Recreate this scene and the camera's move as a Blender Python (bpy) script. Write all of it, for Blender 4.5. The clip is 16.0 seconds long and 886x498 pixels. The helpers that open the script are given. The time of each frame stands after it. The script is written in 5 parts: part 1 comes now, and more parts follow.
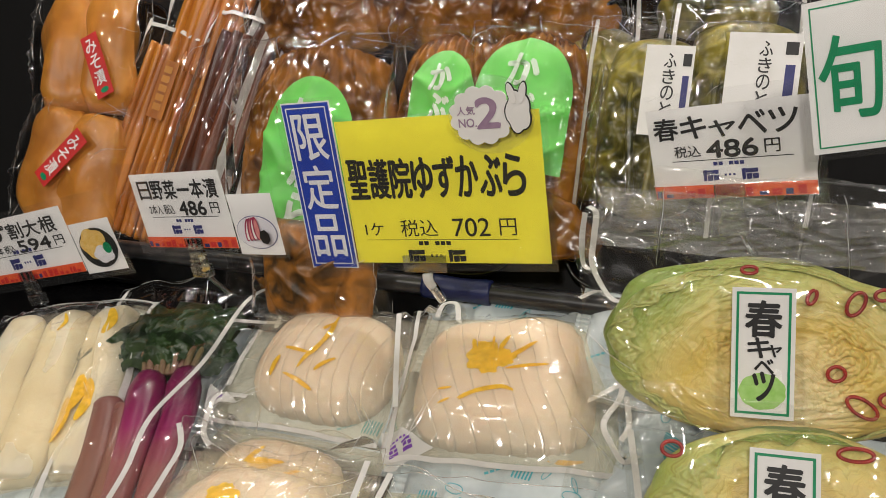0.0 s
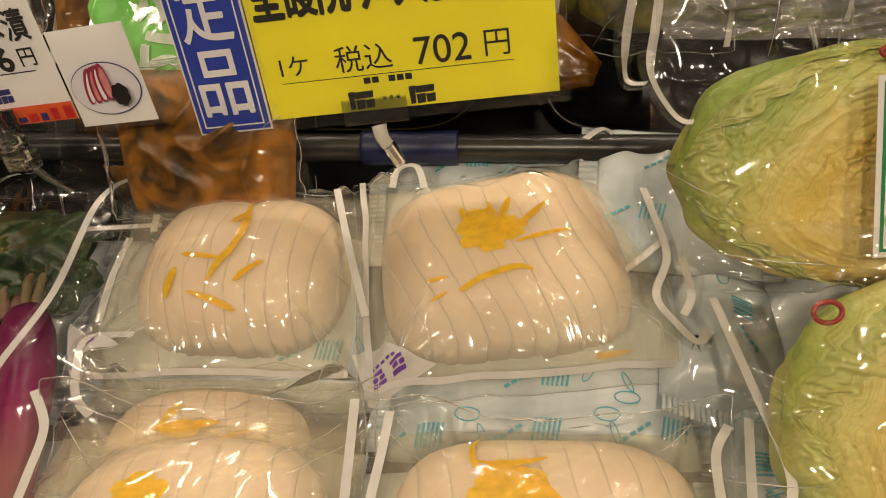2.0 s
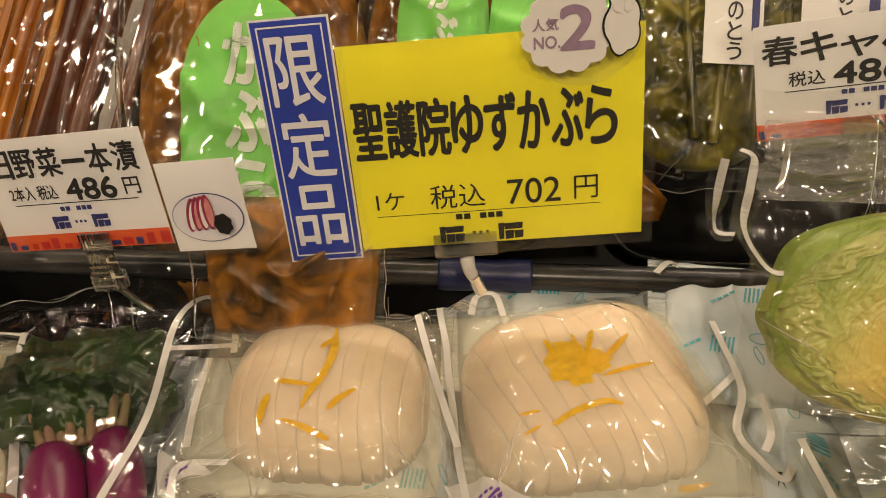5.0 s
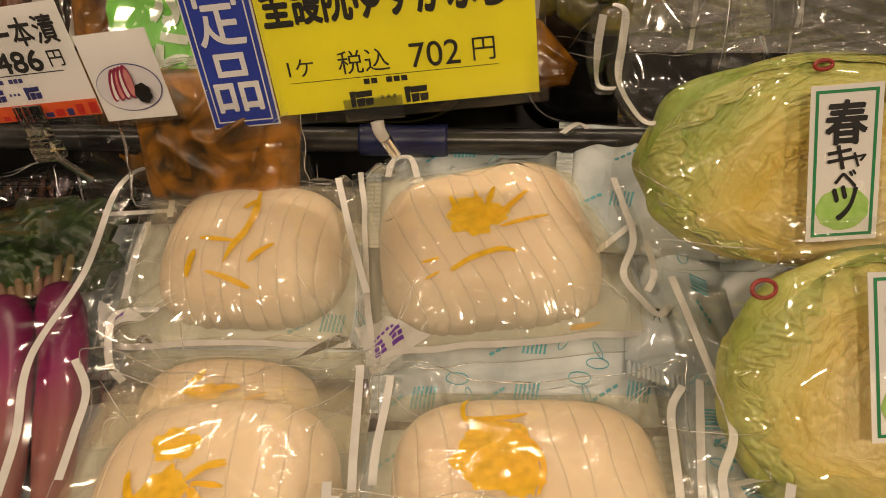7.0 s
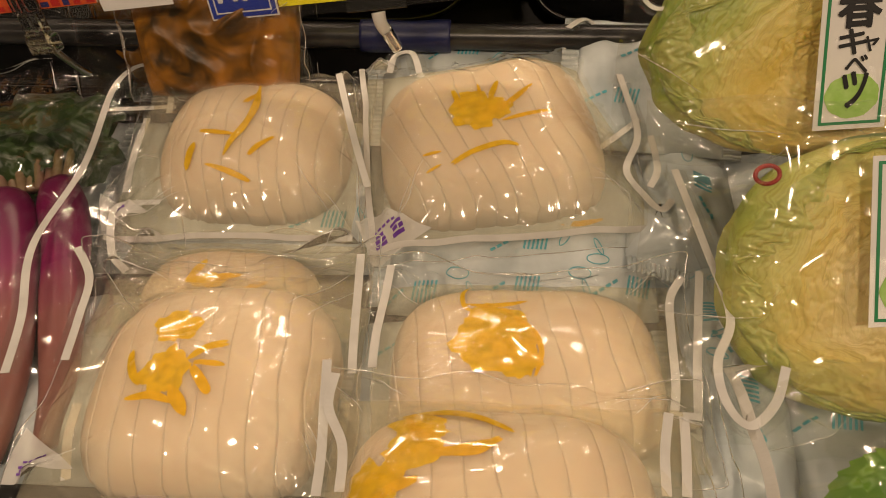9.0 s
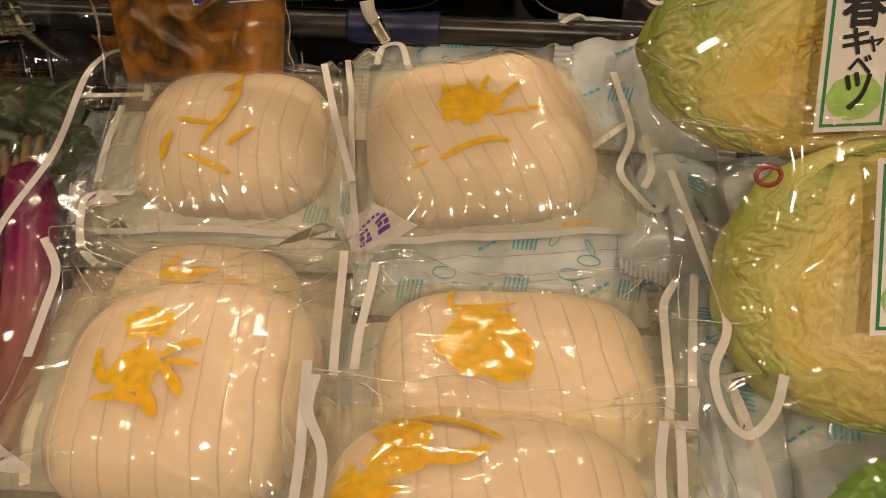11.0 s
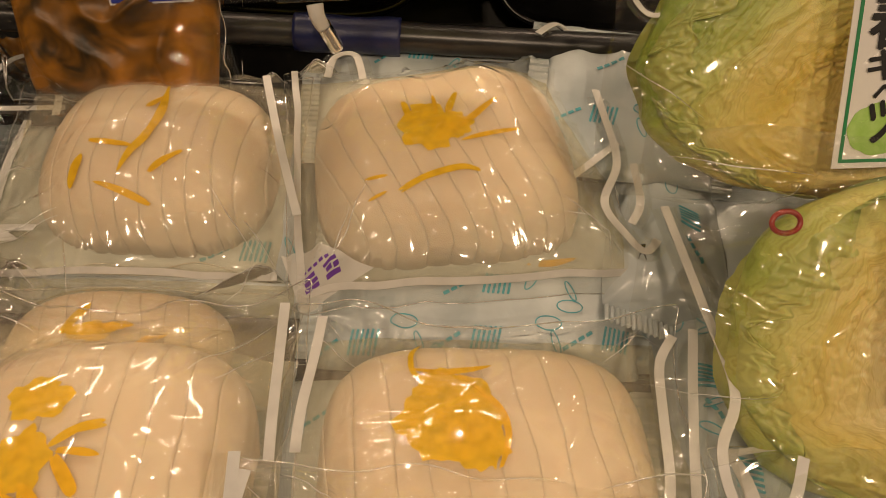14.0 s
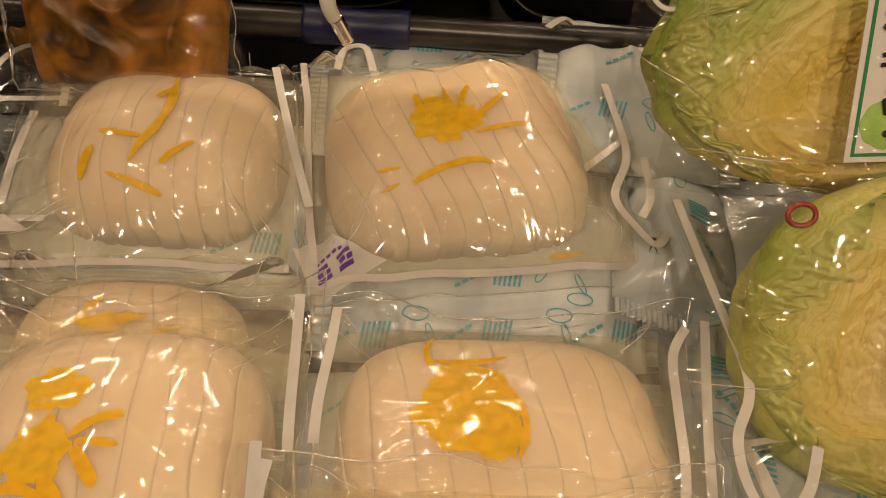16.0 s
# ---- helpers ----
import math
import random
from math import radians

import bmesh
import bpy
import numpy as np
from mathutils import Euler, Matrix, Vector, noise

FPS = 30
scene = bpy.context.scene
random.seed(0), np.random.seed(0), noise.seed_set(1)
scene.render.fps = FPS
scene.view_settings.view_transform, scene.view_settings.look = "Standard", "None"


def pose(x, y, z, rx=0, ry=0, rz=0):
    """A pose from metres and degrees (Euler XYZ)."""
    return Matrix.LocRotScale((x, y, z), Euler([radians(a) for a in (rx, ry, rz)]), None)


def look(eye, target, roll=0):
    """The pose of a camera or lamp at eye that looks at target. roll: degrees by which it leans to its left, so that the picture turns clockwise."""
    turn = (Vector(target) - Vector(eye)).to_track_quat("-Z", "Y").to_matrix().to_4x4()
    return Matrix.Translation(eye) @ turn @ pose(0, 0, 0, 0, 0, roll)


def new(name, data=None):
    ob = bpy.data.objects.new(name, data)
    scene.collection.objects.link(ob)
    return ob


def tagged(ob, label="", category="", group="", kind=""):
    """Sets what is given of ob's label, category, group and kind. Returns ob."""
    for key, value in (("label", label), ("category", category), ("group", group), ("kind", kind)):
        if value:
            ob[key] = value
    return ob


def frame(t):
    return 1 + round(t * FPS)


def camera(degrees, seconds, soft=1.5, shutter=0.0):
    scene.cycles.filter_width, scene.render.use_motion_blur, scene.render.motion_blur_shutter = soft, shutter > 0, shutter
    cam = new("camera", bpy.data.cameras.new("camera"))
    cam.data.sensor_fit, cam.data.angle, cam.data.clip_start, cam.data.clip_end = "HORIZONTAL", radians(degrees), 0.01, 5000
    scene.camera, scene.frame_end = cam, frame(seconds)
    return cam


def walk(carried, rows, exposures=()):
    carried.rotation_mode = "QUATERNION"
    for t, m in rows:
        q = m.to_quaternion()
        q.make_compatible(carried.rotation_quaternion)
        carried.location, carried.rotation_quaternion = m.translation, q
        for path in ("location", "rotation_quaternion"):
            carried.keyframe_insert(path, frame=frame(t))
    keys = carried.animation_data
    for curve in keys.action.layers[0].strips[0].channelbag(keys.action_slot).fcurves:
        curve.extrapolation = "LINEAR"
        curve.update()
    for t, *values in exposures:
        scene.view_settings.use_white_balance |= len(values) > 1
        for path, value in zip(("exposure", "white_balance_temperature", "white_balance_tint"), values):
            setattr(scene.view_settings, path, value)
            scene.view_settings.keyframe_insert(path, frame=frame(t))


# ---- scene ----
scene.cycles.transparent_max_bounces = 24
cam = camera(61.6, 16.0, soft=0.8)
EXPOSURES = [(0, 0.0, 5200, 9), (0.5, -0.08, 5650, 10), (1.0, -0.17, 6200, 11), (1.5, -0.18, 6350, 11), (2.0, -0.18, 6400, 11), (2.5, -0.22, 6450, 11), (3.5, -0.10, 6500, 11), (7.0, -0.27, 6850, 14), (9.0, -0.45, 7000, 16), (12.5, -0.41, 7050, 16), (14.5, -0.52, 7300, 17), (16.0, -0.52, 7450, 18)]
PATH = [
    (0, (0.221, -0.334, 1.203), (-0.391, 1.3, 0.227), -4.2),
    (0.5, (0.187, -0.281, 1.153), (-0.236, 1.32, 0.032), -3.0),
    (1, (0.157, -0.259, 1.136), (-0.158, 1.335, -0.03), -2.6),
    (1.5, (0.12, -0.241, 1.115), (-0.099, 1.349, -0.079), -2.7),
    (2, (0.106, -0.239, 1.105), (-0.031, 1.336, -0.119), -2.1),
    (2.5, (0.104, -0.243, 1.105), (0.015, 1.329, -0.128), -0.4),
    (3, (0.104, -0.239, 1.131), (-0.074, 1.366, -0.049), 0.6),
    (3.5, (0.057, -0.239, 1.117), (-0.116, 1.431, 0.03), 0.6),
    (3.7, (0.049, -0.237, 1.123), (-0.061, 1.469, 0.086), 1.0),
    (5.8, (0.044, -0.245, 1.137), (-0.006, 1.424, 0.036), 1.0),
    (6, (0.054, -0.251, 1.128), (-0.025, 1.391, -0.011), -0.0),
    (6.5, (0.092, -0.271, 1.155), (-0.021, 1.305, -0.071), -1.6),
    (7, (0.102, -0.272, 1.136), (0.021, 1.267, -0.14), -0.9),
    (7.5, (0.105, -0.269, 1.126), (0.037, 1.221, -0.206), -0.6),
    (8, (0.108, -0.276, 1.117), (0.023, 1.17, -0.262), -0.8),
    (8.5, (0.104, -0.286, 1.119), (0.004, 1.132, -0.288), -1.0),
    (9, (0.105, -0.285, 1.119), (0.012, 1.134, -0.287), -1.0),
    (11.5, (0.1, -0.269, 1.106), (0.07, 1.161, -0.293), 2.0),
    (12, (0.102, -0.257, 1.112), (0.078, 1.178, -0.281), 1.8),
    (12.5, (0.104, -0.253, 1.11), (0.098, 1.194, -0.271), 2.1),
    (13, (0.107, -0.25, 1.103), (0.117, 1.187, -0.288), 2.8),
    (13.5, (0.103, -0.245, 1.096), (0.138, 1.182, -0.305), 3.9),
    (14, (0.099, -0.225, 1.086), (0.168, 1.202, -0.314), 4.8),
    (14.5, (0.088, -0.213, 1.07), (0.202, 1.2, -0.341), 6.1),
    (15, (0.092, -0.215, 1.071), (0.221, 1.193, -0.344), 6.0),
    (15.5, (0.096, -0.221, 1.093), (0.217, 1.197, -0.313), 5.8),
    (16, (0.088, -0.227, 1.084), (0.192, 1.195, -0.318), 6.0),
]
walk(cam, [(t, look(eye, target, roll)) for t, eye, target, roll in PATH], EXPOSURES)

# ---- world and lights ----
world = bpy.data.worlds.new("shop_dusk")
world.use_nodes = True
world.node_tree.nodes["Background"].inputs[0].default_value = (1.0, 0.85, 0.68, 1)
world.node_tree.nodes["Background"].inputs[1].default_value = 0.03
scene.world = world


def lamp(name, eye, target, power, sx, sy, color):
    data = bpy.data.lights.new(name, "AREA")
    data.shape, data.size, data.size_y, data.energy, data.color = "RECTANGLE", sx, sy, power, color
    ob = new(name, data)
    ob.matrix_world = look(eye, target)
    return ob


WARM = (1.0, 0.80, 0.58)
lamp("shelf_strip_emitter", (0.05, 0.386, 1.38), (0.05, 0.0, 0.87), 2.6, 0.9, 0.014, WARM)
# Unseen fill lamps, added in front to light the cards and cut faces.
for x, y, power in ((-1.1, -1.35, 13.0), (0.25, -1.65, 16.0), (1.4, -1.25, 13.0)):
    lamp("front_fill_emitter", (x, y, 2.45), (0.05, 0.05, 0.95), power, 0.12, 0.12, WARM)
# Unseen overhead lamps at assumed spots, which give the film small glints.
for x, y, power in ((-0.45, -0.35, 1.5), (0.75, 0.05, 1.5), (0.10, 0.75, 1.8), (-0.95, 0.55, 1.8)):
    lamp("ceiling_spot_emitter", (x, y, 2.45), (0.03, 0.0, 0.87), power, 0.06, 0.06, WARM)


# ---- materials ----
def rgba(c):
    return (*c, 1.0)


def mat(name, c1, c2=None, scale=60.0, rough=0.5, bump=0.0, bscale=300.0, metal=0.0, sss=0.0, spec=0.5, coat=0.0, detail=4.0, stretch=(1, 1, 1), distort=0.0):
    """A principled surface with colour mottling from c1 to c2 and a fine relief."""
    m = bpy.data.materials.new(name)
    m.use_nodes = True
    n, link = m.node_tree.nodes, m.node_tree.links.new
    b = n["Principled BSDF"]
    b.inputs["Roughness"].default_value, b.inputs["Metallic"].default_value = rough, metal
    b.inputs["Specular IOR Level"].default_value, b.inputs["Coat Weight"].default_value = spec, coat
    b.inputs["Coat Roughness"].default_value = 0.08
    if sss:
        b.inputs["Subsurface Weight"].default_value = sss
        b.inputs["Subsurface Radius"].default_value = (1.0, 0.75, 0.55)
        b.inputs["Subsurface Scale"].default_value = 0.007
    tc, mp = n.new("ShaderNodeTexCoord"), n.new("ShaderNodeMapping")
    mp.inputs["Scale"].default_value = stretch
    link(tc.outputs["Object"], mp.inputs["Vector"])
    if c2 is None:
        b.inputs["Base Color"].default_value = rgba(c1)
    else:
        t = n.new("ShaderNodeTexNoise")
        t.inputs["Scale"].default_value, t.inputs["Detail"].default_value = scale, detail
        t.inputs["Distortion"].default_value = distort
        r = n.new("ShaderNodeValToRGB")
        r.color_ramp.elements[0].position, r.color_ramp.elements[1].position = 0.35, 0.68
        r.color_ramp.elements[0].color, r.color_ramp.elements[1].color = rgba(c1), rgba(c2)
        link(mp.outputs["Vector"], t.inputs["Vector"])
        link(t.outputs["Fac"], r.inputs["Fac"])
        link(r.outputs["Color"], b.inputs["Base Color"])
    if bump:
        t2, bp = n.new("ShaderNodeTexNoise"), n.new("ShaderNodeBump")
        t2.inputs["Scale"].default_value, t2.inputs["Detail"].default_value = bscale, 5.0
        bp.inputs["Strength"].default_value, bp.inputs["Distance"].default_value = bump, 0.001
        link(mp.outputs["Vector"], t2.inputs["Vector"])
        link(t2.outputs["Fac"], bp.inputs["Height"])
        link(bp.outputs["Normal"], b.inputs["Normal"])
    return m


def film_mat(name, tint, rough=0.06, base=0.04, bump=0.38, bscale=14.0, milk=0.03, crumple=38.0):
    """Thin clear plastic: see-through, with a gloss that grows at grazing angles."""
    m = bpy.data.materials.new(name)
    m.use_nodes = True
    n, link = m.node_tree.nodes, m.node_tree.links.new
    n.remove(n["Principled BSDF"])
    tr, gl, mx = n.new("ShaderNodeBsdfTransparent"), n.new("ShaderNodeBsdfGlossy"), n.new("ShaderNodeMixShader")
    fr, ad, bp = n.new("ShaderNodeFresnel"), n.new("ShaderNodeMath"), n.new("ShaderNodeBump")
    tc, t1 = n.new("ShaderNodeTexCoord"), n.new("ShaderNodeTexNoise")
    tr.inputs["Color"].default_value = rgba(tint)
    gl.inputs["Roughness"].default_value = rough
    gl.inputs["Color"].default_value = (0.95, 0.95, 0.95, 1)
    fr.inputs["IOR"].default_value = 1.45
    ad.inputs[1].default_value = base
    t1.inputs["Scale"].default_value, t1.inputs["Detail"].default_value, t1.inputs["Distortion"].default_value = bscale, 1.0, 0.8
    bp.inputs["Strength"].default_value, bp.inputs["Distance"].default_value = bump, 0.0016
    link(tc.outputs["Object"], t1.inputs["Vector"])
    chain, out = (("SUBTRACT", 0.5), ("ABSOLUTE", 0), ("MULTIPLY", -14.0), ("ADD", 1.0), ("MAXIMUM", 0.0), ("POWER", 2.0)), t1.outputs["Fac"]
    for op, value in chain:
        q = n.new("ShaderNodeMath")
        q.operation = op
        q.inputs[1].default_value = value
        link(out, q.inputs[0])
        out = q.outputs[0]
    vo, nz, ct, k1 = n.new("ShaderNodeTexVoronoi"), n.new("ShaderNodeTexNoise"), n.new("ShaderNodeMapRange"), n.new("ShaderNodeMath")
    vo.feature = "DISTANCE_TO_EDGE"
    vo.inputs["Scale"].default_value = crumple
    nz.inputs["Scale"].default_value = 17.0
    link(tc.outputs["Object"], vo.inputs["Vector"])
    link(tc.outputs["Object"], nz.inputs["Vector"])
    ct.inputs["From Min"].default_value, ct.inputs["From Max"].default_value = 0.0, 0.07
    ct.inputs["To Min"].default_value, ct.inputs["To Max"].default_value = 1.6, 0.0
    link(vo.outputs["Distance"], ct.inputs["Value"])
    gate = n.new("ShaderNodeMapRange")
    gate.inputs["From Min"].default_value, gate.inputs["From Max"].default_value = 0.44, 0.60
    link(nz.outputs["Fac"], gate.inputs["Value"])
    k1.operation = "MULTIPLY_ADD"
    link(ct.outputs["Result"], k1.inputs[0])
    link(gate.outputs["Result"], k1.inputs[1])
    link(out, k1.inputs[2])
    link(k1.outputs[0], bp.inputs["Height"])
    for s in (gl, fr):
        link(bp.outputs["Normal"], s.inputs["Normal"])
    link(fr.outputs["Fac"], ad.inputs[0])
    link(ad.outputs[0], mx.inputs[0])
    # A little white diffuse is mixed in for the film's whitish sheen.
    df, mk = n.new("ShaderNodeBsdfDiffuse"), n.new("ShaderNodeMixShader")
    df.inputs["Color"].default_value, mk.inputs[0].default_value = (0.8, 0.8, 0.78, 1), milk
    link(tr.outputs[0], mk.inputs[1])
    link(df.outputs[0], mk.inputs[2])
    link(mk.outputs[0], mx.inputs[1])
    link(gl.outputs[0], mx.inputs[2])
    link(mx.outputs[0], n["Material Output"].inputs["Surface"])
    return m


def veil_mat(name, color, cover, color2=None):
    """Something part see-through: cloudy brine, or thin wet peel that mottles from color to color2."""
    m = bpy.data.materials.new(name)
    m.use_nodes = True
    n, link = m.node_tree.nodes, m.node_tree.links.new
    tr, mx, b = n.new("ShaderNodeBsdfTransparent"), n.new("ShaderNodeMixShader"), n["Principled BSDF"]
    b.inputs["Base Color"].default_value, b.inputs["Roughness"].default_value = rgba(color), 0.45
    tr.inputs["Color"].default_value = (0.95, 0.91, 0.76, 1)
    mx.inputs[0].default_value = cover
    if color2:
        tc, t, r, k = (n.new("ShaderNode" + q) for q in ("TexCoord", "TexNoise", "ValToRGB", "MapRange"))
        t.inputs["Scale"].default_value, t.inputs["Detail"].default_value = 170.0, 3.0
        r.color_ramp.elements[0].color, r.color_ramp.elements[1].color = rgba(color), rgba(color2)
        k.inputs["From Min"].default_value, k.inputs["From Max"].default_value = 0.3, 0.6
        k.inputs["To Min"].default_value, k.inputs["To Max"].default_value = cover - 0.14, min(1.0, cover + 0.12)
        link(tc.outputs["Object"], t.inputs["Vector"])
        link(t.outputs["Fac"], r.inputs["Fac"])
        link(t.outputs["Fac"], k.inputs["Value"])
        link(r.outputs["Color"], b.inputs["Base Color"])
        link(k.outputs["Result"], mx.inputs[0])
        tr.inputs["Color"].default_value = (1.0, 0.95, 0.45, 1)
    link(tr.outputs[0], mx.inputs[1])
    link(b.outputs[0], mx.inputs[2])
    link(mx.outputs[0], n["Material Output"].inputs["Surface"])
    return m


def ramp_mat(name, stops, axis_scale, offset, wobble, nscale, rough=0.45, bump=0.3, bscale=120.0, radial=True, bands=0.0, sss=0.1):
    """Flesh whose colour runs through stops with the distance from its heart (or along its length)."""
    m = bpy.data.materials.new(name)
    m.use_nodes = True
    n, link = m.node_tree.nodes, m.node_tree.links.new
    b = n["Principled BSDF"]
    b.inputs["Roughness"].default_value = rough
    b.inputs["Subsurface Weight"].default_value = sss
    b.inputs["Subsurface Scale"].default_value = 0.004
    tc, mp = n.new("ShaderNodeTexCoord"), n.new("ShaderNodeMapping")
    mp.inputs["Scale"].default_value, mp.inputs["Location"].default_value = axis_scale, offset
    link(tc.outputs["Object"], mp.inputs["Vector"])
    if radial:
        ln = n.new("ShaderNodeVectorMath")
        ln.operation = "LENGTH"
        link(mp.outputs["Vector"], ln.inputs[0])
        value = ln.outputs["Value"]
    else:
        sp = n.new("ShaderNodeSeparateXYZ")
        link(mp.outputs["Vector"], sp.inputs[0])
        value = sp.outputs["Y"]
    t = n.new("ShaderNodeTexNoise")
    t.inputs["Scale"].default_value, t.inputs["Detail"].default_value, t.inputs["Distortion"].default_value = nscale, 6.0, 0.8
    link(tc.outputs["Object"], t.inputs["Vector"])
    mul, add = n.new("ShaderNodeMath"), n.new("ShaderNodeMath")
    mul.operation = "MULTIPLY_ADD"
    mul.inputs[1].default_value, mul.inputs[2].default_value = wobble, -0.5 * wobble
    link(t.outputs["Fac"], mul.inputs[0])
    link(mul.outputs[0], add.inputs[0])
    link(value, add.inputs[1])
    r = n.new("ShaderNodeValToRGB")
    els = r.color_ramp.elements
    els[0].position, els[0].color = stops[0][0], rgba(stops[0][1])
    els[1].position, els[1].color = stops[-1][0], rgba(stops[-1][1])
    for p, c in stops[1:-1]:
        e = els.new(p)
        e.color = rgba(c)
    link(add.outputs[0], r.inputs["Fac"])
    colour = r.outputs["Color"]
    # Ochre streaks: leaf layers, with the shade of their gaps put into the colour.
    if bands:
        sx, at2, cmb, nz, mixc, rr = (n.new("ShaderNode" + k) for k in ("SeparateXYZ", "Math", "CombineXYZ", "TexNoise", "Mix", "ValToRGB"))
        at2.operation, mixc.data_type, mixc.blend_type = "ARCTAN2", "RGBA", "MULTIPLY"
        link(mp.outputs["Vector"], sx.inputs[0])
        link(sx.outputs["Y"], at2.inputs[0])
        link(sx.outputs["X"], at2.inputs[1])
        link(at2.outputs[0], cmb.inputs["X"])
        mb = n.new("ShaderNodeMath")
        mb.operation = "MULTIPLY"
        mb.inputs[1].default_value = bands
        link(add.outputs[0], mb.inputs[0])
        link(mb.outputs[0], cmb.inputs["Y"])
        nz.inputs["Scale"].default_value, nz.inputs["Detail"].default_value, nz.inputs["Distortion"].default_value = 1.6, 5.0, 0.6
        link(cmb.outputs[0], nz.inputs["Vector"])
        rr.color_ramp.elements[0].position, rr.color_ramp.elements[0].color = 0.33, (0.58, 0.48, 0.18, 1)
        rr.color_ramp.elements[1].position, rr.color_ramp.elements[1].color = 0.52, (1, 1, 1, 1)
        link(nz.outputs["Fac"], rr.inputs["Fac"])
        mixc.inputs["Factor"].default_value = 0.50
        link(colour, mixc.inputs["A"])
        link(rr.outputs["Color"], mixc.inputs["B"])
        colour = mixc.outputs["Result"]
    link(colour, b.inputs["Base Color"])
    t2, bp = n.new("ShaderNodeTexNoise"), n.new("ShaderNodeBump")
    t2.inputs["Scale"].default_value, t2.inputs["Detail"].default_value = bscale, 6.0
    bp.inputs["Strength"].default_value, bp.inputs["Distance"].default_value = bump, 0.002
    link(tc.outputs["Object"], t2.inputs["Vector"])
    link(t2.outputs["Fac"], bp.inputs["Height"])
    link(bp.outputs["Normal"], b.inputs["Normal"])
    return m


FILM = film_mat("clear_pouch_film", (0.95, 0.95, 0.93), rough=0.075, base=0.03, bump=0.40, milk=0.026, crumple=36.0)
SHELF_FILM = film_mat("clear_bag_film", (0.96, 0.96, 0.95), rough=0.06, base=0.02, bump=0.24, bscale=11.0, milk=0.005, crumple=26.0)
CRINKLE = film_mat("crinkled_pouch_film", (0.95, 0.95, 0.93), rough=0.08, base=0.03, bump=0.40, bscale=16.0, milk=0.02, crumple=34.0)
# Cut edge of the film, with white mixed in for its thin highlight.
EDGE = film_mat("cut_film_edge", (0.92, 0.92, 0.90), rough=0.2, base=0.22, bump=0.0, milk=0.34)
# Film with white mixed in, for the line glints along creases.
FOLD = film_mat("crease_glint_film", (1.0, 1.0, 1.0), rough=0.28, base=0.22, bump=0.0, milk=0.42)
SLEEVE = film_mat("card_sleeve", (0.97, 0.97, 0.97), rough=0.12, base=0.015, bump=0.04, bscale=6.0, milk=0.02)
ACRYLIC = film_mat("clear_acrylic", (0.86, 0.88, 0.88), rough=0.05, base=0.10, bump=0.0, milk=0.03)
BRINE = veil_mat("cloudy_brine", (0.72, 0.65, 0.50), 0.28)
MILKY = veil_mat("milky_white_print", (0.78, 0.77, 0.76), 0.62)
# Pale diffuse in this film stands for reflections on clear plastic.
HAZE = film_mat("grey_sheen_film", (0.88, 0.88, 0.86), rough=0.13, base=0.09, bump=0.8, bscale=18.0, milk=0.16, crumple=22.0)
SEAL = mat("white_seal", (0.66, 0.65, 0.62), (0.58, 0.57, 0.54), 90, 0.35, 0.1, 200)
TURNIP = mat("pickled_turnip_flesh", (0.72, 0.60, 0.525), (0.80, 0.70, 0.625), 22, 0.5, 0.12, 260, sss=0.45)
YUZU_SHEET = veil_mat("yuzu_peel_sheet", (0.88, 0.62, 0.002), 0.66, (0.88, 0.52, 0.002))
YUZU = veil_mat("yuzu_peel_yellow", (0.88, 0.58, 0.002), 0.74, (0.86, 0.48, 0.002))
YUZU_PALE = veil_mat("yuzu_peel_pale", (0.88, 0.62, 0.002), 0.64, (0.88, 0.54, 0.002))
DAIKON = mat("pickled_radish_flesh", (0.62, 0.55, 0.38), (0.72, 0.67, 0.52), 30, 0.4, 0.15, 200, sss=0.3)
KELP = mat("dark_kelp", (0.02, 0.025, 0.012), (0.04, 0.04, 0.02), 90, 0.35, 0.3, 300)
LEAF_DARK = mat("pickled_turnip_leaf", (0.008, 0.024, 0.007), (0.035, 0.072, 0.014), 55, 0.35, 0.5, 180, detail=6)
STEM = mat("leaf_stem", (0.20, 0.16, 0.07), (0.22, 0.06, 0.09), 60, 0.4, 0.3, 200, stretch=(1, 0.2, 1))
LETTUCE = mat("fresh_green_leaf", (0.09, 0.25, 0.015), (0.24, 0.42, 0.05), 45, 0.4, 0.5, 150, detail=6)
PURPLE_ROOT = ramp_mat("purple_root", [(0.0, (0.27, 0.13, 0.10)), (0.28, (0.30, 0.11, 0.11)), (0.42, (0.27, 0.025, 0.12)), (0.58, (0.155, 0.004, 0.064)), (1.0, (0.11, 0.004, 0.045))], (1, 5.2, 1), (0, 0.62, 0), 0.16, 40, rough=0.3, bump=0.15, bscale=160, radial=False)
PINK_ROOT = ramp_mat("pale_pink_root", [(0.0, (0.26, 0.14, 0.095)), (0.5, (0.21, 0.085, 0.07)), (1.0, (0.16, 0.04, 0.05))], (1, 5.2, 1), (0, 0.5, 0), 0.3, 40, rough=0.3, bump=0.2, bscale=160, radial=False)
CABBAGE = ramp_mat("cut_cabbage", [(0.0, (0.82, 0.74, 0.48)), (0.24, (0.80, 0.68, 0.32)), (0.46, (0.72, 0.55, 0.12)), (0.64, (0.70, 0.60, 0.20)), (0.80, (0.54, 0.56, 0.16)), (0.98, (0.27, 0.37, 0.06))], (9.6, 12.0, 0.0), (-0.16, 0.25, 0), 0.46, 30, rough=0.4, bump=0.55, bscale=230, bands=60.0)
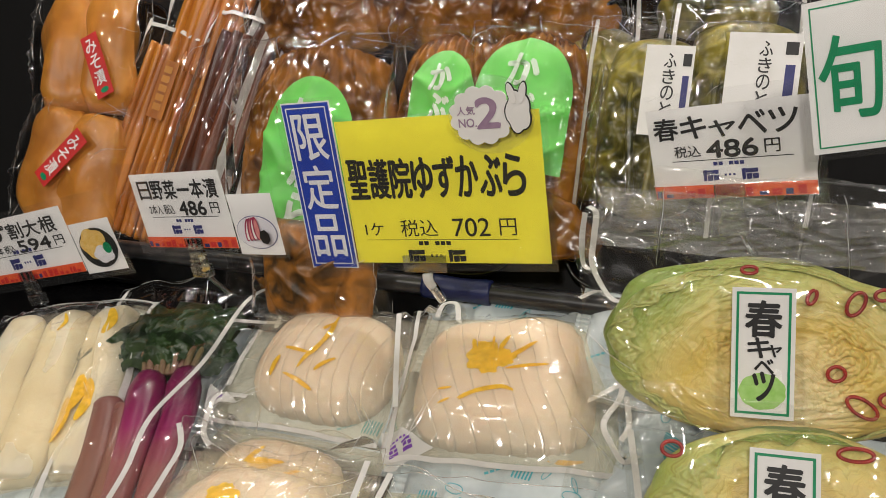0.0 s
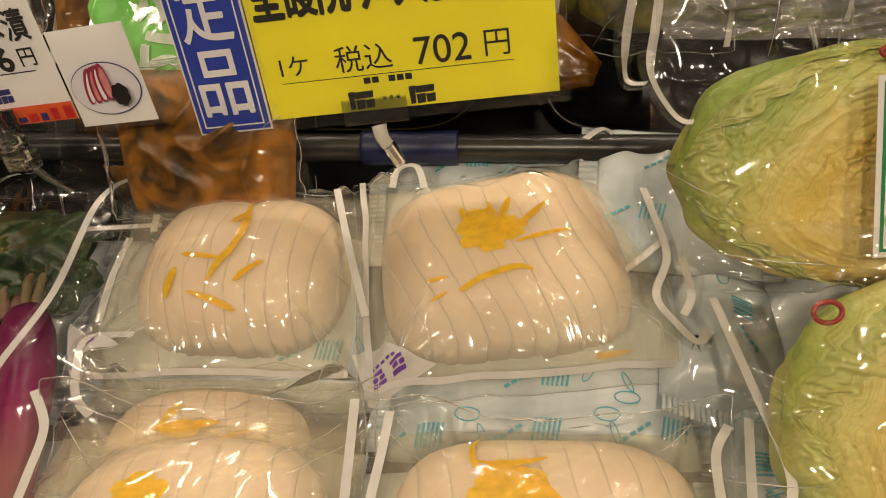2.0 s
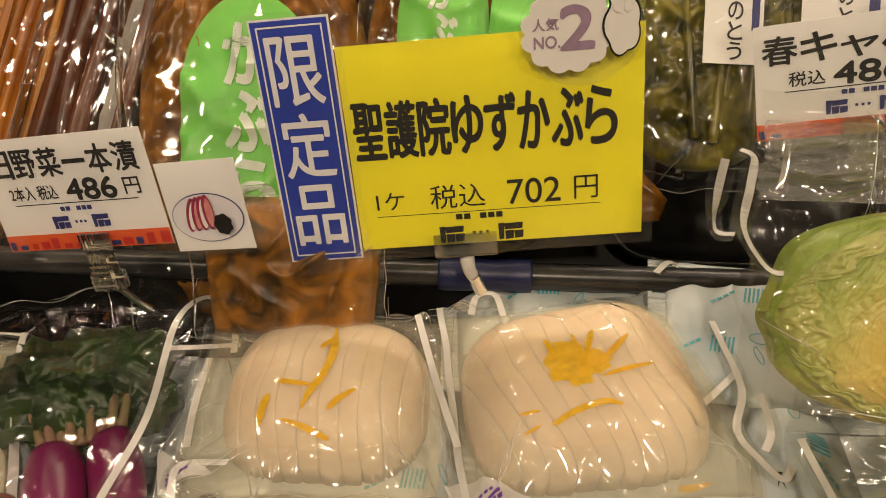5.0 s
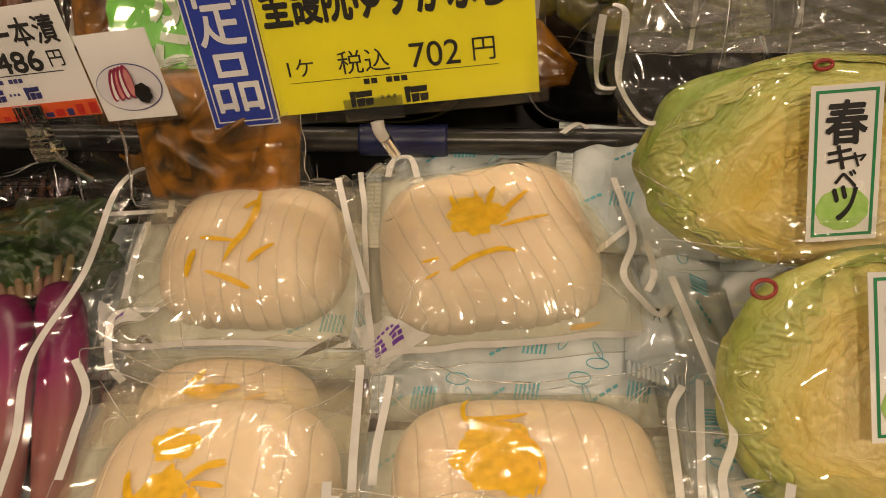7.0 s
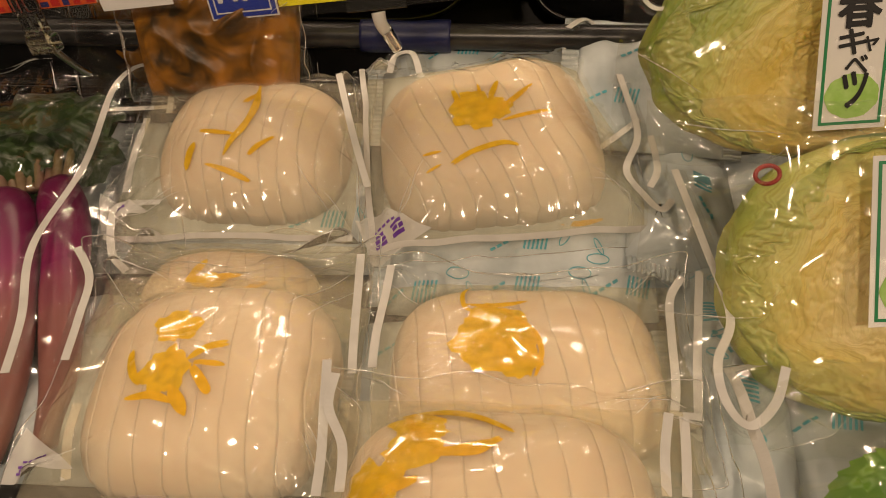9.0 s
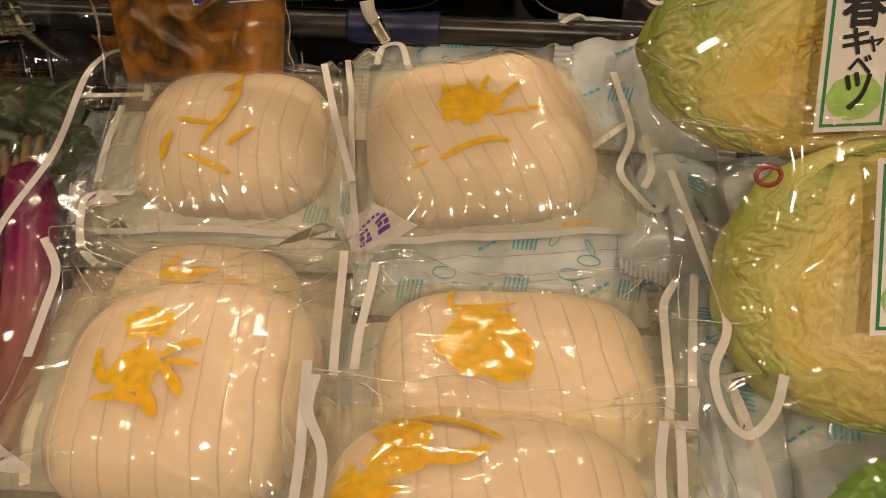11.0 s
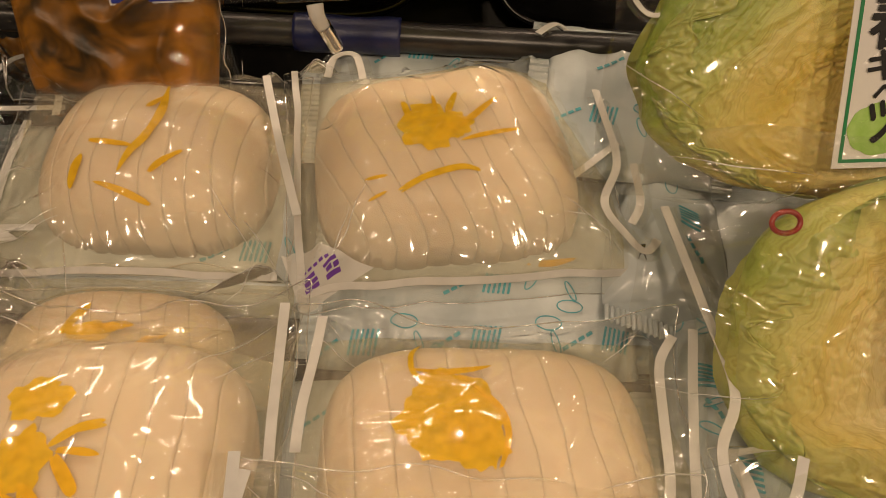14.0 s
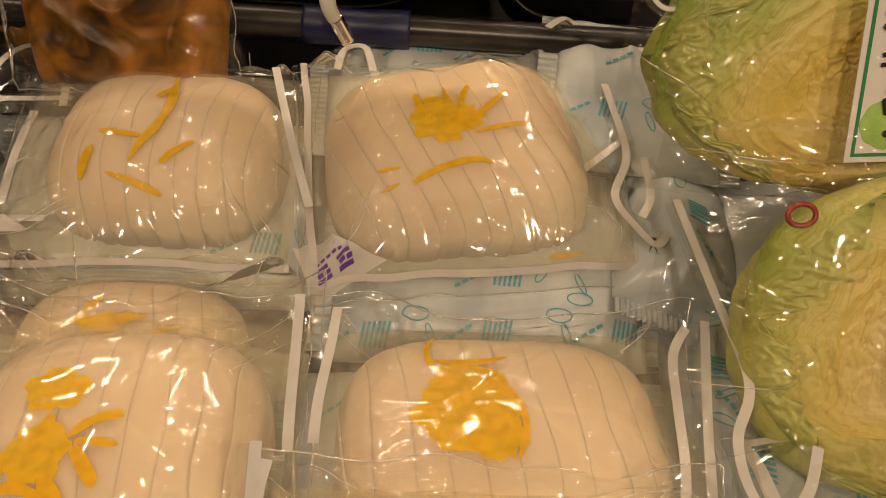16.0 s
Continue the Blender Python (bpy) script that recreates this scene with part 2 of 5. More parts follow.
CABBAGE_PALE = ramp_mat("pale_cut_cabbage", [(0.0, (0.82, 0.72, 0.44)), (0.35, (0.80, 0.68, 0.36)), (0.56, (0.72, 0.58, 0.18)), (0.76, (0.62, 0.58, 0.19)), (0.93, (0.38, 0.44, 0.09)), (1.0, (0.20, 0.29, 0.04))], (9.6, 12.0, 0.0), (-0.14, 0.02, 0), 0.55, 30, rough=0.4, bump=0.50, bscale=230, bands=50.0)
CABBAGE_LEAF = ramp_mat("cabbage_outer_leaf", [(0.0, (0.76, 0.69, 0.32)), (0.58, (0.64, 0.62, 0.23)), (0.82, (0.43, 0.46, 0.13)), (1.0, (0.19, 0.26, 0.04))], (10.2, 16.0, 0.0), (0, 0, 0), 0.55, 30, rough=0.35, bump=0.3, bscale=110, bands=16.0)
CHILI = mat("red_chili", (0.35, 0.02, 0.012), (0.22, 0.012, 0.01), 150, 0.3)
ICE = mat("silver_ice_pack_film", (0.37, 0.43, 0.45), (0.60, 0.66, 0.68), 28, 0.32, 0.5, 60, spec=0.6)
TEAL = mat("teal_print", (0.06, 0.36, 0.44), (0.10, 0.42, 0.50), 200, 0.5)
PURPLE_INK = mat("purple_print", (0.14, 0.04, 0.34), (0.18, 0.06, 0.38), 200, 0.5)
PAPER = mat("white_card", (0.80, 0.79, 0.77), (0.76, 0.75, 0.73), 35, 0.55, 0.05, 300)
LABEL_WHITE = mat("white_paper_label", (0.82, 0.81, 0.79), (0.78, 0.77, 0.74), 50, 0.6, 0.1, 400)
YELLOW = mat("yellow_card", (0.86, 0.80, 0.02), (0.82, 0.75, 0.02), 30, 0.5, 0.05, 300)
BLUE = mat("blue_print", (0.012, 0.04, 0.36), (0.016, 0.05, 0.42), 60, 0.5)
INK = mat("black_print", (0.008, 0.008, 0.009), (0.015, 0.014, 0.014), 200, 0.5)
NAVY_INK = mat("navy_print", (0.02, 0.025, 0.14), (0.03, 0.03, 0.18), 200, 0.5)
ORANGE = mat("orange_print", (0.72, 0.12, 0.02), (0.64, 0.09, 0.02), 200, 0.5)
GREEN_INK = mat("green_print", (0.01, 0.22, 0.08), (0.012, 0.27, 0.10), 200, 0.5)
LIGHT_GREEN = mat("light_green_print", (0.32, 0.58, 0.12), (0.42, 0.66, 0.20), 260, 0.55)
RED_LABEL = mat("red_paper_label", (0.55, 0.02, 0.015), (0.46, 0.015, 0.012), 60, 0.45, 0.1, 300)
GREEN_PAPER = mat("bright_green_wrapping_paper", (0.17, 0.56, 0.08), (0.24, 0.64, 0.13), 40, 0.45, 0.25, 120)
LILAC = mat("pale_lilac_print", (0.62, 0.70, 0.60), (0.70, 0.76, 0.68), 150, 0.5)
MISO = mat("miso_pickled_radish", (0.35, 0.14, 0.010), (0.56, 0.25, 0.022), 26, 0.4, 0.3, 130, sss=0.2, detail=6)
STICK = mat("soy_brown_radish_stick", (0.30, 0.092, 0.002), (0.60, 0.25, 0.008), 60, 0.38, 0.3, 160, stretch=(1, 0.15, 1), sss=0.1)
STICK_DARK = mat("dark_brown_radish_stick", (0.05, 0.012, 0.004), (0.18, 0.05, 0.010), 60, 0.35, 0.3, 160, stretch=(1, 0.15, 1))
LEES = mat("brown_pickling_lees", (0.07, 0.024, 0.003), (0.36, 0.150, 0.012), 30, 0.24, 0.5, 70, detail=6, distort=1.0)
LEES_DARK = mat("dark_turnip_skin", (0.035, 0.020, 0.004), (0.42, 0.17, 0.014), 45, 0.4, 0.5, 120, detail=6, distort=1.0)
OLIVE = mat("olive_butterbur_buds", (0.030, 0.032, 0.003), (0.34, 0.29, 0.03), 40, 0.3, 0.7, 90, detail=7, distort=0.8)
BLACK = mat("black_tray_plastic", (0.003, 0.003, 0.0035), (0.006, 0.006, 0.006), 30, 0.22, 0.1, 200, spec=0.35)
BLACK_MATT = mat("black_case_panel", (0.003, 0.003, 0.003), (0.005, 0.005, 0.005), 12, 0.5, 0.1, 150, spec=0.15)
# Black mottled with a slightly lighter grey.
RAIL = mat("mottled_black_rail", (0.010, 0.010, 0.011), (0.030, 0.030, 0.031), 60, 0.3, 0.1, 200)
TAPE = mat("blue_tape", (0.004, 0.008, 0.05), (0.006, 0.012, 0.075), 80, 0.4, 0.3, 200)
ROOM = mat("shop_wall_paint", (0.30, 0.26, 0.21), (0.35, 0.30, 0.25), 3, 0.8, 0.1, 60)
FLOOR = mat("shop_floor_vinyl", (0.22, 0.19, 0.16), (0.27, 0.23, 0.19), 5, 0.5, 0.1, 60)
CHINA = mat("white_china_print", (0.72, 0.70, 0.72), (0.66, 0.65, 0.68), 120, 0.4)
PINK_INK = mat("pink_print", (0.55, 0.16, 0.18), (0.66, 0.30, 0.28), 200, 0.5)
MAGENTA_INK = mat("magenta_print", (0.26, 0.02, 0.07), (0.34, 0.03, 0.09), 200, 0.5)
OCHRE_INK = mat("ochre_print", (0.66, 0.44, 0.08), (0.72, 0.55, 0.20), 200, 0.5)
MAUVE = mat("mauve_print", (0.30, 0.20, 0.30), (0.36, 0.25, 0.36), 200, 0.5)


# ---- mesh helpers ----
def mesh_part(name, verts, faces, material, parent, label="", smooth=True):
    me = bpy.data.meshes.new(name)
    me.from_pydata([tuple(v) for v in verts], [], faces)
    me.materials.append(material)
    if smooth:
        me.shade_smooth()
    ob = new(name, me)
    ob.parent = parent
    ob.visible_shadow = material not in (FILM, SHELF_FILM, CRINKLE, SLEEVE, BRINE)
    if label:
        tagged(ob, label)
    return ob


def part(name, bm, material, parent, label="", smooth=False):
    me = bpy.data.meshes.new(name)
    bm.normal_update()
    bm.to_mesh(me)
    bm.free()
    me.materials.append(material)
    if smooth:
        me.shade_smooth()
    ob = new(name, me)
    ob.parent = parent
    if label:
        tagged(ob, label)
    return ob


def thing(name, m, label, category, group="", kind=""):
    ob = new(name)
    ob.empty_display_size = 0.02
    ob.matrix_world = m
    return tagged(ob, label, category, group, kind)


def sheet(name, fn, nu, nv, material, parent, label="", floor_z=None, smooth=True):
    """A surface fn(u, v) -> xyz over u, v in -1..1; floor_z closes it downwards into a solid."""
    verts = [fn(-1 + 2 * i / nu, -1 + 2 * j / nv) for j in range(nv + 1) for i in range(nu + 1)]
    w = nu + 1
    faces = [(j * w + i, j * w + i + 1, (j + 1) * w + i + 1, (j + 1) * w + i) for j in range(nv) for i in range(nu)]
    if floor_z is not None:
        rim = [i for i in range(nu)] + [j * w + nu for j in range(nv)] + [nv * w + i for i in range(nu, 0, -1)] + [j * w for j in range(nv, 0, -1)]
        base = len(verts)
        verts += [(verts[k][0], verts[k][1], floor_z) for k in rim]
        for k in range(len(rim)):
            a, b = k, (k + 1) % len(rim)
            faces.append((rim[b], rim[a], base + a, base + b))
        faces.append(tuple(base + k for k in range(len(rim) - 1, -1, -1)))
    return mesh_part(name, verts, faces, material, parent, label, smooth)


def smooth_line(pts, steps=6):
    """A rounded line through the points."""
    pts = [Vector(p) for p in pts]
    out = []
    for i in range(len(pts) - 1):
        p0, p1, p2, p3 = pts[max(i - 1, 0)], pts[i], pts[i + 1], pts[min(i + 2, len(pts) - 1)]
        for k in range(steps):
            t = k / steps
            out.append(0.5 * (2 * p1 + (p2 - p0) * t + (2 * p0 - 5 * p1 + 4 * p2 - p3) * t * t + (3 * p1 - p0 - 3 * p2 + p3) * t ** 3))
    return out + [pts[-1]]


def strip(name, pts, width, material, parent, top=None, lift=0.0004, thick=0.0005, taper=0.0, label="", steps=6):
    """A flat band along a line, laid on top(x, y) where that is given."""
    line = smooth_line([(*p, 0) if len(p) == 2 else p for p in pts], steps)
    verts, faces = [], []
    for i, p in enumerate(line):
        d = line[min(i + 1, len(line) - 1)] - line[max(i - 1, 0)]
        side = Vector((-d.y, d.x, 0)).normalized() if abs(d.x) + abs(d.y) > 1e-9 else Vector((1, 0, 0))
        s = i / (len(line) - 1)
        half = width / 2 * (1 - taper * abs(2 * s - 1) ** 2.5)
        for sg in (-1, 1):
            q = p + side * sg * half
            z = top(q.x, q.y) + lift if top else q.z
            verts += [(q.x, q.y, z + thick), (q.x, q.y, z)]
    for i in range(len(line) - 1):
        a, b = 4 * i, 4 * i + 4
        faces += [(a, b, b + 2, a + 2), (a + 1, a + 3, b + 3, b + 1), (a, a + 1, b + 1, b), (a + 2, b + 2, b + 3, a + 3)]
    faces += [(0, 2, 3, 1), (4 * len(line) - 4, 4 * len(line) - 3, 4 * len(line) - 1, 4 * len(line) - 2)]
    return mesh_part(name, verts, faces, material, parent, label, smooth=False)


def tube(name, pts, radius, material, parent, sides=16, flat=1.0, label="", lump=0.0, seed=0.0):
    """A round body along a line; radius(s) over s in 0..1."""
    line = smooth_line(pts, 8)
    verts, faces = [], []
    for i, p in enumerate(line):
        d = (line[min(i + 1, len(line) - 1)] - line[max(i - 1, 0)]).normalized()
        side = d.cross(Vector((0, 0, 1)))
        side = side.normalized() if side.length > 1e-6 else Vector((1, 0, 0))
        up = side.cross(d)
        r = radius(i / (len(line) - 1))
        for k in range(sides):
            a = 2 * math.pi * k / sides
            rr = r * (1 + lump * noise.noise(Vector((math.cos(a) * 1.5 + seed, math.sin(a) * 1.5, i * 0.12))))
            verts.append(p + side * math.cos(a) * rr + up * math.sin(a) * rr * flat)
    n = len(line)
    for i in range(n - 1):
        for k in range(sides):
            a, b = i * sides + k, i * sides + (k + 1) % sides
            faces.append((a, b, b + sides, a + sides))
    faces += [tuple(range(sides - 1, -1, -1)), tuple((n - 1) * sides + k for k in range(sides))]
    return mesh_part(name, verts, faces, material, parent, label)


def slab(name, x0, y0, x1, y1, z0, z1, material, parent, label="", bevel=0.0):
    bm = bmesh.new()
    bmesh.ops.create_cube(bm, size=1.0)
    for v in bm.verts:
        v.co = Vector(((x0 + x1) / 2 + v.co.x * (x1 - x0), (y0 + y1) / 2 + v.co.y * (y1 - y0), (z0 + z1) / 2 + v.co.z * (z1 - z0)))
    if bevel:
        bmesh.ops.bevel(bm, geom=bm.edges[:], offset=bevel, segments=2, affect="EDGES", profile=0.5)
    return part(name, bm, material, parent, label)


def plate(name, outline, z, material, parent, label="", thick=0.0004):
    """A thin flat piece with the given outline."""
    k = len(outline)
    verts = [(x, y, z + thick) for x, y in outline] + [(x, y, z) for x, y in outline]
    faces = [tuple(range(k)), tuple(range(2 * k - 1, k - 1, -1))] + [(i, k + i, k + (i + 1) % k, (i + 1) % k) for i in range(k)]
    return mesh_part(name, verts, faces, material, parent, label, smooth=False)


def oval(cx, cy, rx, ry, n=28, bumps=0, depth=0.0, turn=0.0):
    pts = []
    for k in range(n):
        a = 2 * math.pi * k / n
        f = 1 + depth * abs(math.sin(bumps * a / 2))
        x, y = rx * f * math.cos(a), ry * f * math.sin(a)
        pts.append((cx + x * math.cos(turn) - y * math.sin(turn), cy + x * math.sin(turn) + y * math.cos(turn)))
    return pts


def rect(x0, y0, x1, y1):
    return [(x0, y0), (x1, y0), (x1, y1), (x0, y1)]


def lettering(name, body, x0, y0, x1, y1, z, material, parent, bold=0.0, label=""):
    """One line of writing, fitted into the box; bold thickens its strokes."""
    cu = bpy.data.curves.new(name, "FONT")
    cu.body, cu.size = body, 1.0
    ob = bpy.data.objects.new(name, cu)
    scene.collection.objects.link(ob)
    src = bpy.data.meshes.new_from_object(ob.evaluated_get(bpy.context.evaluated_depsgraph_get()))
    bpy.data.objects.remove(ob)
    bpy.data.curves.remove(cu)
    co = np.array([v.co[:2] for v in src.vertices])
    polys = [tuple(p.vertices) for p in src.polygons]
    bpy.data.meshes.remove(src)
    lo, span = co.min(0), np.maximum(co.max(0) - co.min(0), 1e-6)
    co = (co - lo) / span * (x1 - x0, y1 - y0) + (x0, y0)
    em = (y1 - y0)
    shifts = [(0, 0)] if not bold else [(bold * em * math.cos(a), bold * em * math.sin(a)) for a in (0.4, 1.97, 3.54, 5.11)]
    verts, faces = [], []
    for k, (dx, dy) in enumerate(shifts):
        off = len(verts)
        verts += [(float(x + dx), float(y + dy), z + 0.00004 * k) for x, y in co]
        faces += [tuple(off + i for i in p) for p in polys]
    return mesh_part(name, verts, faces, material, parent, label, False)


def spread(name, body, x0, y0, x1, y1, z, material, parent, bold=0.0, gap=0.10):
    """A line of square signs, each in a cell of its own."""
    step = (x1 - x0) / len(body)
    for k, c in enumerate(body):
        small = c in "ャッゃっー"
        lettering(name, c, x0 + step * (k + gap / 2), y0 + (0.4 * (y1 - y0) if c in "一ー" else 0), x0 + step * (k + 1 - gap / 2), y0 + (y1 - y0) * (0.55 if c in "一ー" else 0.72 if small else 1), z, material, parent, bold)


def column(name, chars, cx, y_top, w, h, z, material, parent, bold=0.0, gap=0.12):
    """Writing that runs down, a sign at a time."""
    for k, c in enumerate(chars):
        y1 = y_top - k * h
        lettering(name, c, cx - w / 2, y1 - h * (1 - gap), cx + w / 2, y1, z, material, parent, bold)


def corner_frame(bl, br, tl):
    """The pose of a flat card from three of its corners, with its width and height."""
    bl, br, tl = Vector(bl), Vector(br), Vector(tl)
    x = (br - bl).normalized()
    zc = x.cross(tl - bl).normalized()
    y = zc.cross(x)
    m = Matrix((x, y, zc)).transposed().to_4x4()
    return Matrix.Translation(bl) @ m, (br - bl).length, (tl - bl).length


def ridged(x, y, s, seed, power=5.0):
    return (1 - abs(noise.noise(Vector((x * s, y * s, seed))))) ** power


# ---- the shop round the case: unseen shell added for bounced light and reflections ----
def shell(name, x0, y0, z0, x1, y1, z1, material, label):
    ob = slab(name, x0, y0, x1, y1, z0, z1, material, None)
    return tagged(ob, label, "room", kind="structure")


shell("floor", -4, -4, -0.1, 4, 3, 0, FLOOR, "grey brown vinyl floor of the shop")
shell("ceiling", -4, -4, 2.6, 4, 3, 2.7, ROOM, "beige painted ceiling above the case")
shell("wall_north", -4, 3, 0, 4, 3.1, 2.6, ROOM, "beige painted wall behind the display case")
shell("wall_south", -4, -4.1, 0, 4, -4, 2.6, ROOM, "beige painted wall across the aisle")
shell("wall_east", 4, -4, 0, 4.1, 3, 2.6, ROOM, "beige painted side wall of the shop")
shell("wall_west", -4.1, -4, 0, -4, 3, 2.6, ROOM, "beige painted side wall of the shop")

# the case: body, bed with its slope, back board and rail
case = thing("display_case", pose(0, 0, 0), "black chilled display case holding pickle pouches", "display case")
slab("body", -1.2, -0.34, 1.2, 0.60, 0.0, 0.780, BLACK_MATT, case, bevel=0.004)


def bed_z(y):
    """The height of the case's bed: level in front, rising gently behind."""
    return 0.806 + 0.25 * max(0.0, y + 0.01)


sheet("bed", lambda u, v: (1.15 * u, -0.085 + 0.225 * v, bed_z(-0.085 + 0.225 * v)), 2, 40, BLACK, case, floor_z=0.781)
slab("back_panel", -1.2, 0.601, 1.2, 0.62, 0.0, 1.72, BLACK_MATT, case)
slab("canopy", -1.2, 0.50, 1.2, 0.60, 1.69, 1.72, BLACK_MATT, case)
slab("front_lip", -1.2, -0.36, 1.2, -0.341, 0.0, 0.86, BLACK_MATT, case, bevel=0.003)

rail = thing("shelf_rail", pose(0, 0.128, 0.890), "black plastic rail along the shelf edge", "rail")
tube("bar", [(-0.9, 0, -0.002), (0.0, 0, 0.002), (0.9, 0, 0.006)], lambda s: 0.008, RAIL, rail, 12)
slab("skirt", -0.9, 0.004, 0.9, 0.010, -0.035, -0.004, BLACK_MATT, rail)
tape = tube("tape_wrap", [(0.030, 0.128, 0.8921), (0.060, 0.128, 0.8922), (0.085, 0.128, 0.8924)], lambda s: 0.0096 + 0.0005 * math.sin(s * 9), TAPE, None, 12)
tagged(tape, "dark blue tape wound round the black rail", "tape")
SLOPE = corner_frame((0, 0.16, 0.95), (1, 0.16, 0.95), (0, 0.69, 1.80))[0]
board = thing("shelf_board", SLOPE, "steep black shelf board behind the price cards", "shelf")
slab("board", -1.1, -0.075, 1.1, 0.34, -0.062, -0.050, BLACK_MATT, board)
slab("front_edge", -1.1, -0.100, 1.1, -0.0751, -0.062, -0.030, BLACK, board, bevel=0.003)
for cx, w in ((-0.345, 0.15), (-0.19, 0.13), (0.0, 0.20), (0.215, 0.17)):
    t = thing("display_tray", SLOPE @ pose(cx, -0.03, -0.0495), "shallow black plastic tray with rounded corners", "tray", "trays on the shelf")
    rim = [(w / 2 * math.copysign(abs(math.cos(a)) ** 0.35, math.cos(a)), 0.09 + 0.115 * math.copysign(abs(math.sin(a)) ** 0.35, math.sin(a)), 0.022 if cx > -0.1 else 0.005) for a in [2 * math.pi * k / 48 for k in range(49)]]
    tube("rim", rim, lambda s: 0.0022, BLACK, t, 6)
    k = len(rim) - 1
    verts = [p for p in rim[:-1]] + [(p[0] * 0.93, 0.09 + (p[1] - 0.09) * 0.93, 0.001) for p in rim[:-1]]
    faces = [(i, (i + 1) % k, k + (i + 1) % k, k + i) for i in range(k)] + [tuple(range(k, 2 * k))]
    mesh_part("dish", verts, faces, BLACK, t)


# ---- pouches ----
class Pouch:
    """A clear sealed bag over something of half size a, b and height h; local z points away from its support."""

    def __init__(self, A, B, a, b, h, seed, ox=0.0, oy=0.0, curl=0.009, wrinkle=0.0030, full=0.6, sag=1.0, flap=0.0):
        self.A, self.B, self.a, self.b, self.h, self.seed = A, B, a, b, h, seed
        rnd, self.creases = random.Random(int(seed * 10)), []
        for k in range(18):
            th = 6.283 * (k + rnd.random()) / 18
            c, s = math.cos(th), math.sin(th)
            q = 1 / max(abs(c), abs(s))
            p0 = (a * c * q * rnd.uniform(0.72, 0.95), b * s * q * rnd.uniform(0.72, 0.95))
            th += rnd.uniform(-0.22, 0.22)
            c, s = math.cos(th), math.sin(th)
            q = 1 / max(abs(c), abs(s))
            self.creases.append((p0, (ox + A * c * q, oy + B * s * q), rnd.uniform(0.0012, 0.0040) * wrinkle / 0.003, rnd.uniform(0.0018, 0.0045)))
        for k in range(16):
            p0, th, ln = (a * rnd.uniform(-0.9, 0.9), b * rnd.uniform(-0.9, 0.9)), rnd.uniform(0, 3.14), rnd.uniform(0.008, 0.034)
            self.creases.append((p0, (p0[0] + ln * math.cos(th), p0[1] + ln * math.sin(th)), rnd.uniform(0.0006, 0.0014), rnd.uniform(0.0014, 0.0026)))
        self.skin = FILM
        self.ox, self.oy, self.curl, self.wrinkle, self.full, self.sag, self.flap = ox, oy, curl, wrinkle, full, sag, flap

    def uv(self, x, y):
        return max(-1, min(1, (x - self.ox) / self.A)), max(-1, min(1, (y - self.oy) / self.B))

    def tent(self, u, v):
        q = max(0.0, (1 - abs(u) ** 2.4)) * max(0.0, (1 - abs(v) ** 2.4))
        return self.h * self.sag * min(1.0, 2.6 * q) ** (self.full * 0.7)

    def inner(self, x, y):
        u, v = x / self.a, y / self.b
        if abs(u) >= 1 or abs(v) >= 1:
            return 0.0
        return self.h * ((1 - abs(u) ** 5.0) * (1 - abs(v) ** 4.4)) ** 0.36

    def top(self, x, y):
        u, v = self.uv(x, y)
        r = max(abs(u), abs(v))
        th = math.atan2(v, u)
        rays = ridged(math.cos(th) * 2.4 + 7, math.sin(th) * 2.4 + r * 0.5, 1.1, self.seed, 12.0) * (0.4 + 1.2 * max(0.0, noise.noise(Vector((u * 1.7, v * 1.7, self.seed + 3)))))
        folds = ridged(x + 0.5 * y, 0.6 * y - 0.2 * x, 26, self.seed + 5.2, 14.0)
        z = max(self.tent(u, v), self.inner(x, y) + 0.0036)
        calm = 1.0 - 0.9 * max(0.0, min(1.0, (r - 0.82) / 0.1))
        z += self.wrinkle * calm * (1.9 * rays * min(1.0, r * 1.1) ** 3 + 0.55 * folds * (0.12 + r * r))
        z += 0.0006 * noise.noise(Vector((x * 28, y * 28, self.seed)))
        for (px, py), (qx, qy), amp, wd in self.creases:
            dx, dy = qx - px, qy - py
            t = ((x - px) * dx + (y - py) * dy) / (dx * dx + dy * dy)
            if 0.0 < t < 1.0:
                d = abs((x - px) * dy - (y - py) * dx) / math.sqrt(dx * dx + dy * dy)
                if d < wd:
                    z += amp * (1 - d / wd) * min(1.0, 5 * t, 5 * (1 - t)) * calm
        e = max(0.0, (max(abs(u), v) - 0.86) / 0.14)
        z += self.curl * e * e * (0.7 + 1.3 * noise.noise(Vector((u * 2.2, v * 2.2, self.seed + 9))))
        z += self.flap * max(0.0, (v - 0.55) / 0.45) ** 1.5 * (0.75 + 0.5 * noise.noise(Vector((u * 2.4, 1.7, self.seed)))) * (0.5 + 0.7 * u * u)
        return max(z, 0.0006)

    def edge(self, u, v):
        x = self.ox + self.A * u * (1 + 0.035 * noise.noise(Vector((v * 2.6, 3.1, self.seed))) * abs(u))
        y = self.oy + self.B * v * (1 + 0.045 * noise.noise(Vector((u * 2.6, 8.1, self.seed))) * abs(v))
        return x, y

    def film(self, parent, nu=140, nv=124, brine=0.0, rim=True):
        def fn(u, v):
            x, y = self.edge(u, v)
            return x, y, self.top(x, y)
        sheet("film", fn, nu, nv, self.skin, parent, "glossy wrinkled clear plastic film")
        walk_round = [(-1 + 2 * k / 24, -1) for k in range(24)] + [(1, -1 + 2 * k / 24) for k in range(24)] + [(1 - 2 * k / 24, 1) for k in range(24)] + [(-1, 1 - 2 * k / 24) for k in range(25)]
